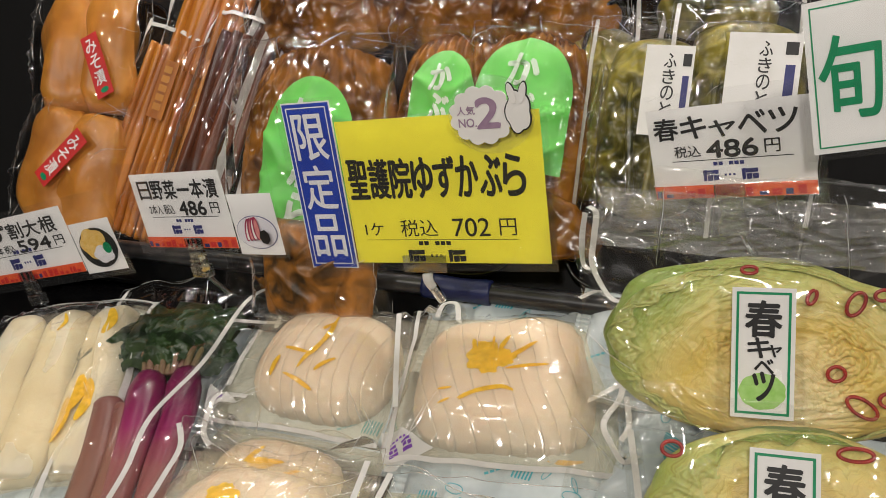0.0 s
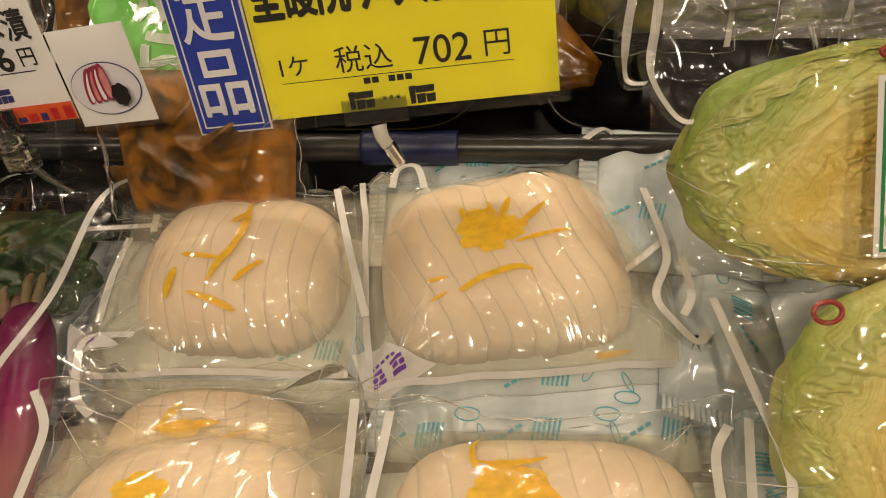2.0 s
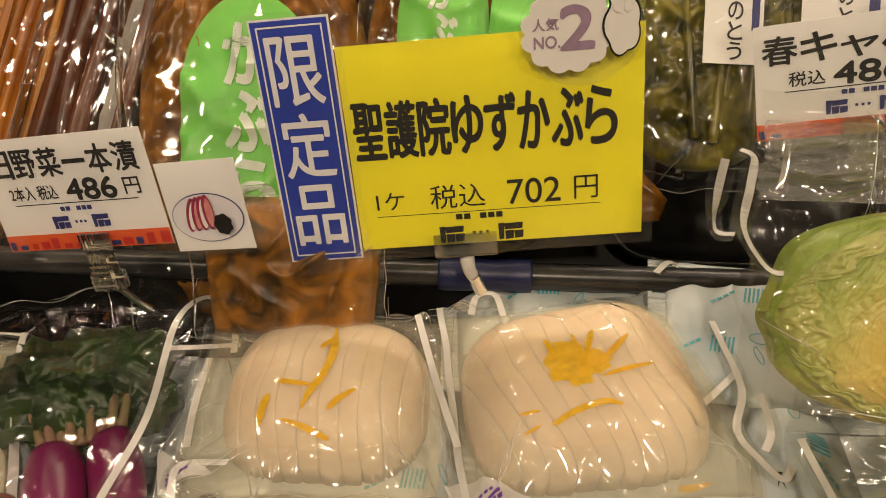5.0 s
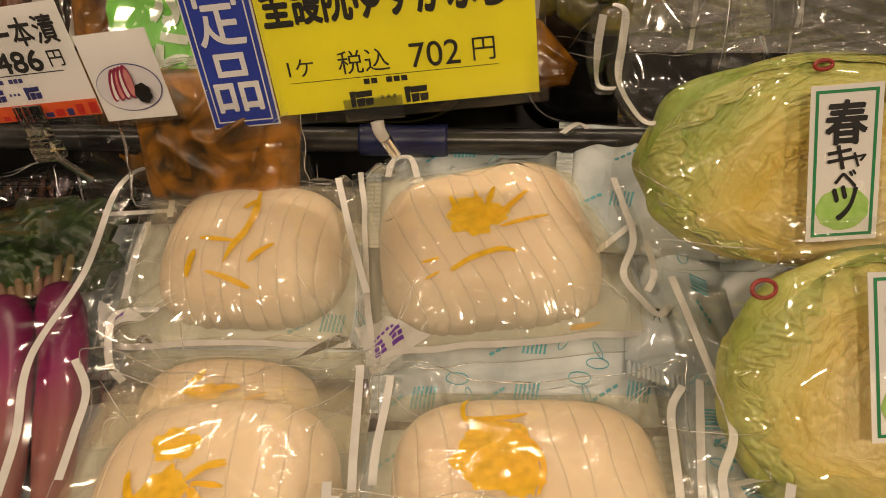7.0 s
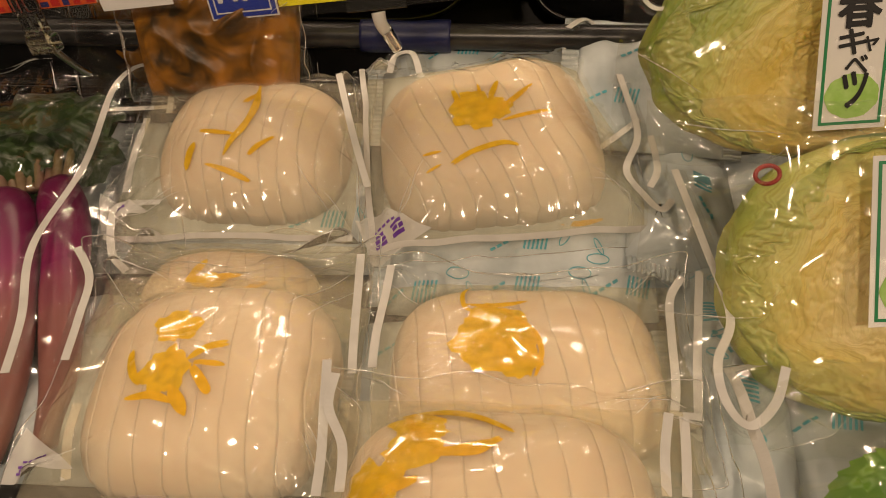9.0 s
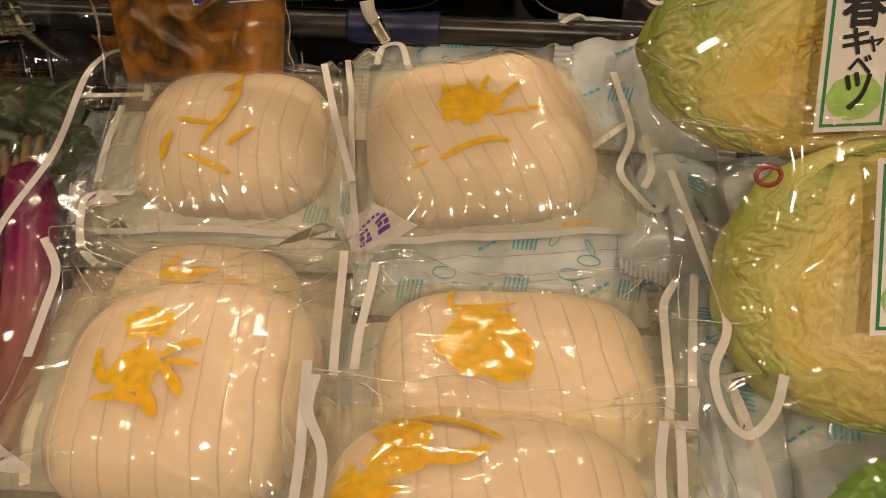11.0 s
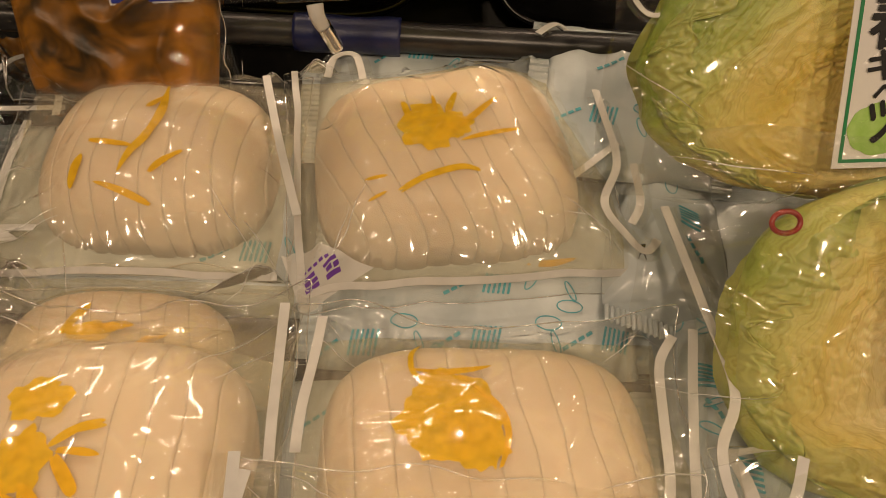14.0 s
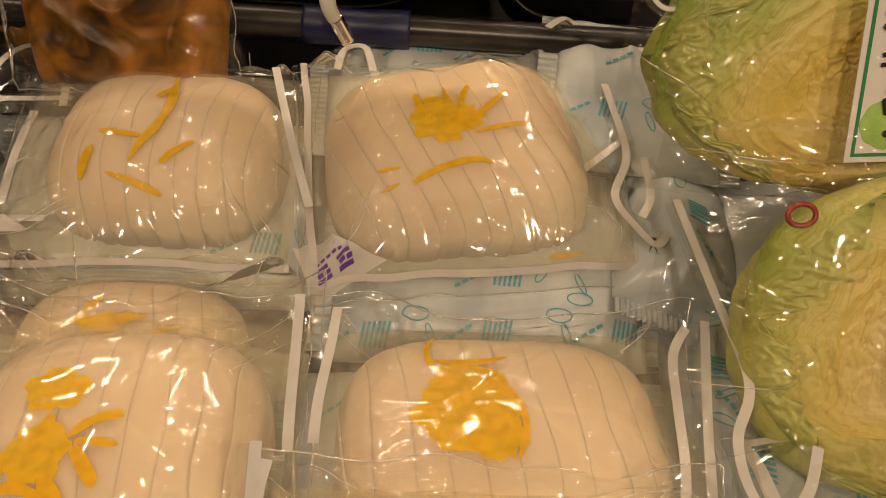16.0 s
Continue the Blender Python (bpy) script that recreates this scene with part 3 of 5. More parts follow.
        if rim:
            tube("film_edge", [fn(u, v) for u, v in walk_round], lambda s: 0.0003, EDGE, parent, 5, label="cut edge of the film, whitened for its highlight")
        # Thin whitened tubes stand in for glints along the film's creases.
        for k, ((px, py), (qx, qy), amp, wd) in enumerate(self.creases):
            if k % 3 or amp < 0.0016:
                continue
            f0, f1 = (0.05, 0.86) if k < 18 else (0.1, 0.9)
            line = []
            for i in range(9):
                f = f0 + (f1 - f0) * i / 8
                bow = 0.0012 * noise.noise(Vector((f * 3, k * 1.7, self.seed)))
                x, y = px + (qx - px) * f + bow, py + (qy - py) * f - bow
                line.append((x, y, self.top(x, y) + 0.0001))
            tube("crease_glint", line, lambda s: 0.00006 + 0.00018 * (1 - abs(2 * s - 1)), FOLD, parent, 5, label="pale line put in for the glint along a film crease")
        if brine:
            def low(u, v):
                x, y = self.edge(u * 0.93, v * 0.93)
                return x, y, max(brine * self.tent(u * 0.93, v * 0.93), self.inner(x, y) + 0.0017)
            sheet("brine", low, 60, 52, BRINE, parent, "cloudy pale pickling brine")

    def seals(self, parent, sides, width=0.0034, inset=0.93):
        lines = dict(l=[(-inset, -0.97 + 1.94 * k / 9) for k in range(10)], r=[(inset, -0.97 + 1.94 * k / 9) for k in range(10)],
                     b=[(-0.95 + 1.9 * k / 9, -inset) for k in range(10)], t=[(-0.95 + 1.9 * k / 9, inset) for k in range(10)])
        for s in sides:
            pts = [self.edge(u, v) for u, v in lines[s]]
            strip("seal_strip", pts, width * (0.62 if s == "b" else 1.0), SEAL, parent, self.top, lift=0.0006, thick=0.0003, label="white printed seal line", steps=8)


class TurnipPouch(Pouch):
    """A bag drawn tight over a sliced turnip: it clings to the flesh and runs straight down to its seals."""

    def __init__(self, A, B, a, b, h, seed, ox=0.0, oy=0.0, cx=0.0, cy=0.0, power=3.0, slope=0.0, curl=0.009, wrinkle=0.0030, flap=0.0):
        self.A, self.B, self.a, self.b, self.h, self.seed = A, B, a, b, h, seed
        self.skin = FILM
        self.ox, self.oy, self.curl, self.wrinkle, self.flap = ox, oy, curl, wrinkle, flap
        self.cx, self.cy, self.power, self.slope = cx, cy, power, slope
        rnd, self.creases = random.Random(int(seed * 10)), []
        for sx, sy in ((-1, -1), (1, -1), (1, 1), (-1, 1)):
            for k in range(6):
                p0 = (cx + sx * a * rnd.uniform(0.45, 0.92), cy + sy * b * rnd.uniform(0.45, 0.92))
                q0 = (ox + sx * A * rnd.uniform(0.80, 1.0), oy + sy * B * rnd.uniform(0.80, 1.0))
                self.creases.append((p0, q0, rnd.uniform(0.0016, 0.0046), rnd.uniform(0.0026, 0.0065)))
        for k in range(14):
            th, ln = rnd.uniform(0, 6.283), rnd.uniform(0.010, 0.030)
            p0 = (cx + a * math.cos(th) * rnd.uniform(0.5, 0.95), cy + b * math.sin(th) * rnd.uniform(0.5, 0.95))
            th += rnd.uniform(-0.7, 0.7)
            self.creases.append((p0, (p0[0] + ln * math.cos(th), p0[1] + ln * math.sin(th)), rnd.uniform(0.0005, 0.0014), rnd.uniform(0.0016, 0.0034)))

    def rho(self, x, y):
        """0 at the turnip's middle, 1 at its outline."""
        u, v = (x - self.cx) / self.a, (y - self.cy) / self.b
        if v > 0:
            v /= 1 + self.slope * max(-1.0, min(1.0, u))
        return (abs(u) ** self.power + abs(v) ** self.power) ** (1 / self.power)

    def flesh_z(self, x, y):
        r = self.rho(x, y)
        if r >= 1:
            return 0.0
        return self.h * (1 - r ** 2.9) ** 0.42 * (0.97 + 0.10 * noise.noise(Vector((x * 24, y * 24, self.seed))))

    def inner(self, x, y):
        return self.flesh_z(x, y)

    def tent(self, u, v):
        x, y = self.ox + self.A * u, self.oy + self.B * v
        r, edge = self.rho(x, y), max(abs(u), abs(v))
        if r <= 0.8:
            return self.flesh_z(x, y)
        s = (r - 0.8) / (r - 0.8 + 1.25 * max(0.0, 1 - edge) + 1e-6)
        return self.h * 0.76 * (1 - s) ** 0.45


def turnip(P, parent, pitch, skew, seed, bend):
    """The turnip, cut through into leaning slices that stay side by side, each with its own rounded shoulders."""
    reach = P.a + abs(skew) * P.b + abs(bend) * P.b
    rnd = random.Random(seed)
    for k in range(-math.ceil(reach / pitch) - 1, math.ceil(reach / pitch) + 1):
        lift, jut, shade = rnd.uniform(-0.0002, 0.0002), rnd.uniform(0.985, 1.01), rnd.uniform(0.3, 1.0)

        def at(f, y):
            wave = 0.0026 * ((1 - f) * noise.noise(Vector((k * 0.9, y * 34, seed))) + f * noise.noise(Vector((k * 0.9 + 0.9, y * 34, seed))))
            return P.cx + pitch * (k + f) - skew * y - bend * y * y / P.b + wave

        def span(f):
            ys = [P.cy + P.b * 1.25 * (-1 + 2 * i / 90) for i in range(91)]
            inside = [y for y in ys if P.rho(at(f, y), y) < 1]
            return (min(inside), max(inside)) if len(inside) > 3 else None
        cols = [-0.012 + 1.024 * i / 12 for i in range(13)]
        spans = [span(f) for f in cols]
        good = [q for q in spans if q]
        if len(good) < 4:
            continue
        first, last = good[0], good[-1]
        seen = [i for i, q in enumerate(spans) if q]
        spans = [q or ((first if i < seen[0] else last)[0] * 0.5 + (first if i < seen[0] else last)[1] * 0.5,) * 2 for i, q in enumerate(spans)]

        def fn(u, v):
            i = min(12, round((u + 1) * 6))
            f, (y0, y1) = cols[i], spans[i]
            mid, half = (y0 + y1) / 2, (y1 - y0) / 2 * jut
            half = max(0.0, half - 0.0010 * abs(2 * f - 1) ** 4)
            y = mid + half * math.sin(v * math.pi / 2)
            x = at(f, y)
            z = P.flesh_z(x, y) + lift + 0.0003 * shade * (f - 0.5) - (0.0002 + 0.0006 * shade * max(0.0, 0.3 + noise.noise(Vector((k * 2.1, y * 28, seed))))) * abs(2 * f - 1) ** 3.5
            return x, y, max(0.0003, z)
        sheet("turnip_slice", fn, 12, 40, TURNIP, parent, floor_z=0.0)


def base(x, y, z=None, yaw=0.0, tilt=None, roll=0.0):
    """A pose on the bed's covering of cold packs."""
    t = (14.0 if y > 0.005 else 0.0) if tilt is None else tilt
    return pose(x, y, (bed_z(y) + 0.023) if z is None else z) @ pose(0, 0, 0, 0, 0, yaw) @ pose(0, 0, 0, t, roll, 0)


def print_mark(P, parent, x, y, s=1.0, turn=0.0, k_=0.62):
    """The maker's mark on a pouch corner, as plain purple shapes over a white triangle."""
    s *= k_
    c, sn = math.cos(turn), math.sin(turn)

    def at(px, py):
        return x + (px * c - py * sn) * s, y + (px * sn + py * c) * s
    def patch(u, v):
        f = (1 - v) / 2
        px, py = at(-0.018 + 0.056 * f * (u + 1) / 2 + 0.002 * v, -0.010 + 0.046 * (v + 1) / 2)
        return px, py, P.top(px, py) + 0.0004
    sheet("print_patch", patch, 14, 14, MILKY, parent, "milky white printed corner")
    for x0 in (-0.012, 0.004):
        for px, py, ln in ((0.0, -0.0026, 0.0105), (0.001, 0.0, 0.0040), (0.0064, 0.0002, 0.0040), (0.0, 0.0028, 0.0095)):
            strip("print_mark", [at(x0 + px, py), at(x0 + px + ln, py + 0.0006)], 0.0019 * s, PURPLE_INK, parent, P.top, 0.0007, 0.0002)
    for k in range(5):
        strip("print_mark", [at(-0.010 + 0.0042 * k, 0.007), at(-0.0072 + 0.0042 * k, 0.0072)], 0.0016 * s, PURPLE_INK, parent, P.top, 0.0007, 0.0002)


def peel_sheet(P, parent, cx, cy, rx, ry, turn, seed, lift=0.0006):
    """A broad wet piece of peel with a ragged, lobed outline, lying on the turnip."""
    verts, faces, n = [], [], 44
    for j in range(8):
        for i in range(n):
            a = 2 * math.pi * i / n
            f = j / 7 * (1 + 0.42 * noise.noise(Vector((math.cos(a) * 1.7, math.sin(a) * 1.7, seed))) + 0.22 * noise.noise(Vector((math.cos(a) * 4.5, math.sin(a) * 4.5, seed + 4))))
            x, y = rx * f * math.cos(a), ry * f * math.sin(a)
            x, y = cx + x * math.cos(turn) - y * math.sin(turn), cy + x * math.sin(turn) + y * math.cos(turn)
            verts.append((x, y, P.flesh_z(x, y) + lift + 0.0003 * (1 - (j / 7) ** 2)))
    for j in range(7):
        faces += [(j * n + i, j * n + (i + 1) % n, (j + 1) * n + (i + 1) % n, (j + 1) * n + i) for i in range(n)]
    return mesh_part("yuzu_peel", verts, faces, YUZU_SHEET, parent, "broad translucent sheet of yuzu peel")


def turnip_pack(m, P, pitch, skew, seed, peels, label, sides="lrb", mark=None, bend=0.0, blobs=(), brine=0.92):
    t = thing("turnip_pouch", m, label, "pickle pouch", "turnip pouches")
    turnip(P, t, pitch, skew, seed, bend)
    wob = random.Random(seed)
    for k, (pts, w) in enumerate(peels):
        for q in range(2 if w > 0.0032 else 1):
            off = [Vector((wob.uniform(-0.2, 0.2) * w, wob.uniform(-0.2, 0.2) * w)) for _ in pts]
            strip("yuzu_peel", [Vector(p) + o for p, o in zip(pts, off)], w * wob.uniform(0.6, 0.85), YUZU if k % 3 else YUZU_PALE, t, P.flesh_z, 0.0021 + 0.0001 * q, 0.00005, 0.85, "shred of yellow yuzu peel")
    for k, (cx, cy, rx, ry, turn) in enumerate(blobs):
        peel_sheet(P, t, cx, cy, rx, ry, turn, seed + 2.7 * k, 0.0019 + 0.0001 * k)
    P.film(t, brine=brine)
    P.seals(t, sides)
    if mark:
        print_mark(P, t, *mark)
    return t


# cold packs on the bed
def ice_pack(m, w, l, h, seed, prints=(), label="silvery white cold pack with teal print"):
    t = thing("cold_pack", m, label, "cold pack", "cold packs under the pouches")

    def top(x, y):
        u, v = min(1, abs(2 * x / w)), min(1, abs(2 * y / l))
        z = h * ((1 - u ** 5) * (1 - v ** 3.0)) ** 0.5
        return max(0.0008, z + 0.0022 * noise.noise(Vector((x * 30, y * 45, seed))) * (1 - u ** 6) + 0.0016 * ridged(x, y * 0.4, 40, seed, 8))
    sheet("bag", lambda u, v: (u * w / 2, v * l / 2, top(u * w / 2, v * l / 2)), 70, 48, ICE, t, floor_z=0.0)
    for sx in (-1, 1):
        sheet("crimp", lambda u, v: (sx * (w / 2 + 0.005 + 0.005 * u), v * l / 2, 0.0012 + 0.0008 * math.sin(v * 70)), 4, 90, ICE, t, "crimped end seam")
    rnd = random.Random(seed)
    for x, y in prints:
        for k in range(6):
            strip("teal_mark", [(x + 0.0023 * k, y - 0.005), (x + 0.0023 * k + 0.002, y + 0.005)], 0.0011, TEAL, t, top, 0.0004, 0.0002)
        for k in range(3):
            cx, cy = x + rnd.uniform(0.022, 0.042), y + rnd.uniform(-0.010, 0.012)
            ring = [(cx + 0.006 * math.cos(a) * math.cos(k), cy + 0.003 * math.sin(a) + 0.004 * math.cos(a) * math.sin(k)) for a in [6.283 * q / 14 for q in range(15)]]
            strip("leaf_outline", ring, 0.0005, TEAL, t, top, 0.0004, 0.0002, steps=2)
        for k in range(4):
            strip("teal_mark", [(x - 0.018 + 0.0035 * k, y - 0.006 + 0.002 * k), (x - 0.0155 + 0.0035 * k, y - 0.0046 + 0.002 * k)], 0.0016, TEAL, t, top, 0.0004, 0.0002)
    return t


def on_bed(x, y, yaw=0.0, dz=0.0):
    return pose(x, y, bed_z(y) + 0.0006 + dz) @ pose(0, 0, 0, 14.0 if y > 0.005 else 0.0, 0, yaw)


ice_pack(on_bed(0.130, 0.034), 0.150, 0.115, 0.024, 1, [(-0.06, -0.048), (-0.005, -0.045), (0.055, -0.042), (0.0, -0.02)])
ice_pack(on_bed(0.150, 0.118, 3, 0.020), 0.215, 0.080, 0.022, 2, [(-0.06, 0.018), (0.045, 0.016), (0.08, 0.02)])
ice_pack(on_bed(0.222, 0.060, 82, 0.004), 0.130, 0.060, 0.030, 12, [(0.02, 0.0), (-0.03, 0.0)])
ice_pack(on_bed(0.122, -0.078, 1), 0.155, 0.096, 0.023, 3, [(-0.03, 0.036), (0.02, 0.034), (-0.05, 0.02)])
ice_pack(on_bed(0.232, -0.050, 84), 0.170, 0.050, 0.028, 4, [(0.045, -0.004), (0.005, 0.010), (-0.04, 0.0)])
ice_pack(on_bed(0.312, -0.128, -6), 0.140, 0.130, 0.024, 5, [(-0.05, 0.03), (-0.02, -0.02)])
ice_pack(on_bed(-0.035, 0.055, 2), 0.165, 0.110, 0.023, 6, [(0.05, -0.03)])
ice_pack(on_bed(-0.045, -0.075, 0), 0.165, 0.110, 0.023, 7, [(0.0, 0.04)])
ice_pack(on_bed(-0.200, 0.050, 0), 0.150, 0.120, 0.023, 8)
ice_pack(on_bed(-0.215, -0.080, 0), 0.160, 0.120, 0.023, 9)
ice_pack(on_bed(0.330, 0.030, 3), 0.190, 0.120, 0.040, 10, [(-0.06, 0.0)])
ice_pack(pose(0.203, 0.098, 0.878, 28, 0, -6), 0.085, 0.085, 0.006, 13, [(-0.02, -0.01), (0.0, 0.022)])
ice_pack(on_bed(0.110, -0.190, 2), 0.165, 0.110, 0.023, 11)

# turnip pouches
PA = TurnipPouch(0.072, 0.062, 0.055, 0.048, 0.036, 1.3, 0.001, 0.0, 0.006, 0.005, 2.9)
pack_a = turnip_pack(base(-0.032, 0.056, yaw=1), PA, 0.0103, -0.02, 1, [
    ([(0.0095, 0.034), (0.0104, 0.0165), (0.0067, 0.0012), (0.0012, -0.0099), (-0.0011, -0.0188)], 0.0046), ([(0.0033, 0.0181), (0.0098, 0.0262)], 0.0045),
    ([(-0.0170, -0.0044), (-0.0078, -0.0048), (0.0020, -0.0063)], 0.0034), ([(-0.0232, -0.026), (-0.0217, -0.0178), (-0.0185, -0.0120)], 0.0052),
    ([(-0.0112, -0.0243), (0.0014, -0.028), (0.0136, -0.032)], 0.0034), ([(0.0110, -0.0193), (0.0165, -0.0129), (0.0238, -0.0080)], 0.0036)],
    "clear pouch of pale sliced turnip with scattered yuzu peel", "b", (-0.060, -0.048, 0.8, 0.3), bend=-0.10, brine=0.80)
PB = TurnipPouch(0.080, 0.068, 0.064, 0.054, 0.044, 4.1, 0.004, 0.004, 0.001, 0.010, 3.7, 0.16, wrinkle=0.0026, flap=0.008)
pack_b = turnip_pack(base(0.111, 0.058, yaw=8.5, tilt=11), PB, 0.0118, 0.35, 2, [
    ([(-0.0018, 0.0091), (0.0012, 0.0168), (0.0044, 0.0245)], 0.0042), ([(0.0014, 0.0012), (0.0112, 0.0102), (0.0230, 0.0216)], 0.0040),
    ([(0.0040, -0.0030), (0.0184, 0.0012), (0.0325, 0.0038)], 0.0032), ([(-0.0260, -0.0266), (-0.0124, -0.0207), (0.0017, -0.0174), (0.0100, -0.0187)], 0.0036),
    ([(-0.0410, -0.0188), (-0.0311, -0.0194)], 0.0022), ([(-0.0397, -0.0279), (-0.0316, -0.0257)], 0.0020), ([(-0.0180, 0.0080), (-0.0206, 0.0215)], 0.0034),
    ([(-0.0060, 0.010), (-0.0066, 0.0245)], 0.0030), ([(0.034, -0.0455), (0.045, -0.0450), (0.057, -0.0435)], 0.0036)],
    "clear pouch of thick pale turnip with golden yuzu peel", "lb", (-0.062, -0.056, 1.0, 0.35), bend=-0.15, blobs=((-0.010, 0.005, 0.0135, 0.0120, -0.3), (0.000, 0.004, 0.010, 0.007, 0.3)))
PC = TurnipPouch(0.070, 0.034, 0.046, 0.028, 0.020, 7.7, 0.0, 0.000, -0.002, -0.006, 2.6)
pack_c = turnip_pack(base(-0.020, -0.030, z=0.830, yaw=1), PC, 0.0098, 0.25, 3, [
    ([(-0.0186, -0.0125), (-0.0150, -0.0060), (-0.0119, 0.0026)], 0.0055), ([(-0.010, -0.0100), (0.000, -0.0085), (0.0080, -0.0075)], 0.0048), ([(0.0098, -0.0177), (0.0151, -0.014), (0.022, -0.0114)], 0.004)],
    "clear pouch of pale turnip lying under another pouch", "", blobs=((-0.008, -0.0105, 0.0100, 0.0042, 0.1),), brine=0.7)
PD = TurnipPouch(0.073, 0.064, 0.055, 0.055, 0.034, 10.4, -0.001, 0.004, 0.001, 0.000, 3.1, flap=0.026)
pack_d = turnip_pack(base(-0.012, -0.096, z=0.8315, yaw=2, tilt=2), PD, 0.0112, 0.06, 4, [
    ([(-0.030, 0.0020), (-0.0268, -0.0075), (-0.0215, -0.0150)], 0.0044), ([(-0.0262, -0.0218), (-0.0165, -0.0207), (-0.0060, -0.0225)], 0.0046),
    ([(-0.0089, -0.0164), (-0.0038, -0.0225), (-0.0010, -0.0284)], 0.0060), ([(-0.0048, -0.0030), (0.0023, 0.0038), (0.0110, 0.0062)], 0.0050),
    ([(-0.0016, -0.0044), (0.0053, -0.0038), (0.0123, -0.0058)], 0.0036), ([(-0.0021, -0.0060), (0.0046, -0.0142), (0.0083, -0.0196)], 0.0046), ([(-0.0111, 0.004), (-0.0119, -0.0094)], 0.0060)],
    "clear pouch of broad pale turnip slices with orange yellow yuzu", "", (-0.062, -0.044, 0.9, 0.1), blobs=((-0.0140, 0.0150, 0.0100, 0.0095, 0.2), (-0.0130, -0.0085, 0.0105, 0.0100, 0.6)))
PE = TurnipPouch(0.077, 0.054, 0.063, 0.047, 0.029, 13.9, 0.004, 0.0, 0.002, 0.000, 3.4, flap=0.022)
pack_e = turnip_pack(base(0.127, -0.080, z=0.8305, yaw=2, tilt=1), PE, 0.0122, 0.12, 5, [
    ([(-0.0235, 0.0394), (-0.0276, 0.0312), (-0.0266, 0.0209), (-0.0193, 0.0169)], 0.0026), ([(-0.0271, 0.0226), (-0.0166, 0.0216), (-0.0061, 0.0227), (0.0025, 0.0257)], 0.0036),
    ([(-0.0100, 0.0200), (0.0033, 0.0064), (0.0063, -0.0045), (0.0030, -0.0175)], 0.0034), ([(0.0000, -0.0055), (0.0012, -0.0178)], 0.0026)],
    "clear pouch of pale turnip with a broad yellow yuzu sheet", "", blobs=((-0.0140, 0.0020, 0.0195, 0.0175, -0.5), (-0.0040, -0.0070, 0.0110, 0.0110, 0.3)))
PF = TurnipPouch(0.078, 0.058, 0.062, 0.050, 0.034, 16.2, 0.003, 0.0, -0.003, 0.0, 3.2, flap=0.022)
pack_f = turnip_pack(base(0.119, -0.160, z=0.8395, yaw=1, tilt=-1), PF, 0.0126, 0.1, 6, [
    ([(-0.0420, 0.0375), (-0.0238, 0.0384), (-0.0105, 0.0343), (0.0018, 0.0264)], 0.0052), ([(-0.0305, 0.0177), (-0.021, 0.0161), (-0.0116, 0.0176), (-0.0025, 0.0226)], 0.0056),
    ([(-0.0391, 0.0348), (-0.0341, 0.0261), (-0.0253, 0.0203)], 0.0060), ([(-0.0590, 0.0054), (-0.0496, 0.0091), (-0.0371, 0.0072)], 0.0060), ([(-0.0526, -0.001), (-0.0429, 0.0037), (-0.0329, 0.0062)], 0.005)],
    "clear pouch of pale turnip with large yuzu curls", "", blobs=((-0.034, 0.028, 0.0125, 0.0100, -0.4), (-0.050, 0.006, 0.0100, 0.0100, 0.2), (-0.037, 0.0165, 0.0120, 0.0060, 0.2)))


# red turnips with their leaves
def leaf_blade(name, pts, width, material, parent, seed, h=0.0):
    line = smooth_line(pts, 6)
    n = len(line)

    def fn(u, v):
        i = min(n - 1, int((v + 1) / 2 * (n - 1) + 0.5))
        p, d = line[i], line[min(i + 1, n - 1)] - line[max(i - 1, 0)]
        side = Vector((-d.y, d.x, 0)).normalized()
        w = width * math.sin(math.pi * (0.08 + 0.9 * (v + 1) / 2)) ** 0.7
        q = p + side * u * w * (1 + 0.25 * noise.noise(Vector((v * 4, u * 2, seed))))
        z = q.z + 0.005 * noise.noise(Vector((q.x * 60, q.y * 60, seed))) + 0.0035 * ridged(q.x, q.y, 60, seed, 3) - 0.004 * u * u + 0.0015 * (1 - abs(u)) ** 6
        return q.x, q.y, z
    return sheet(name, fn, 14, n * 2, material, parent)


RED = Pouch(0.072, 0.128, 0.060, 0.110, 0.026, 21.0, 0.004, 0.010, wrinkle=0.003, curl=0.012)
hin = thing("red_turnip_pouch", base(-0.137, 0.004, z=0.8345, yaw=22, tilt=8), "clear pouch of purple red turnips with dark green leaves", "pickle pouch")
for k, (x0, x1, r, m_) in enumerate(((-0.014, -0.012, 0.0150, PURPLE_ROOT), (0.014, 0.012, 0.0135, PURPLE_ROOT), (-0.040, -0.036, 0.013, PINK_ROOT), (-0.026, -0.020, 0.011, PINK_ROOT))):
    y_top = (0.018, 0.020, -0.004, -0.02)[k]
    tube("root", [(x0, y_top, 0.016), (x0 * 0.98 + 0.002, -0.02, 0.016), (x1, -0.06, 0.014), (x1 - 0.004, -0.105, 0.011), (x1 - 0.012, -0.135, 0.008)],
         lambda s, r=r: r * (0.72 + 0.28 * min(1, s * 8)) * (1 - 0.62 * s ** 1.6), m_, hin, 20, 0.85, lump=0.10, seed=k, label="glossy purple turnip root fading to pale pink" if k < 2 else "pale pink tapering turnip root")
for k in range(9):
    x = -0.022 + 0.0055 * k
    tube("leaf_stem", [(x * 0.8, 0.018, 0.018), (x * 0.95, 0.034, 0.020 + 0.003 * (k % 2)), (x * 1.1 - 0.002, 0.046, 0.018)], lambda s: 0.0030 - 0.001 * s, STEM, hin, 8, label="yellow green leaf stalk")
rnd = random.Random(5)
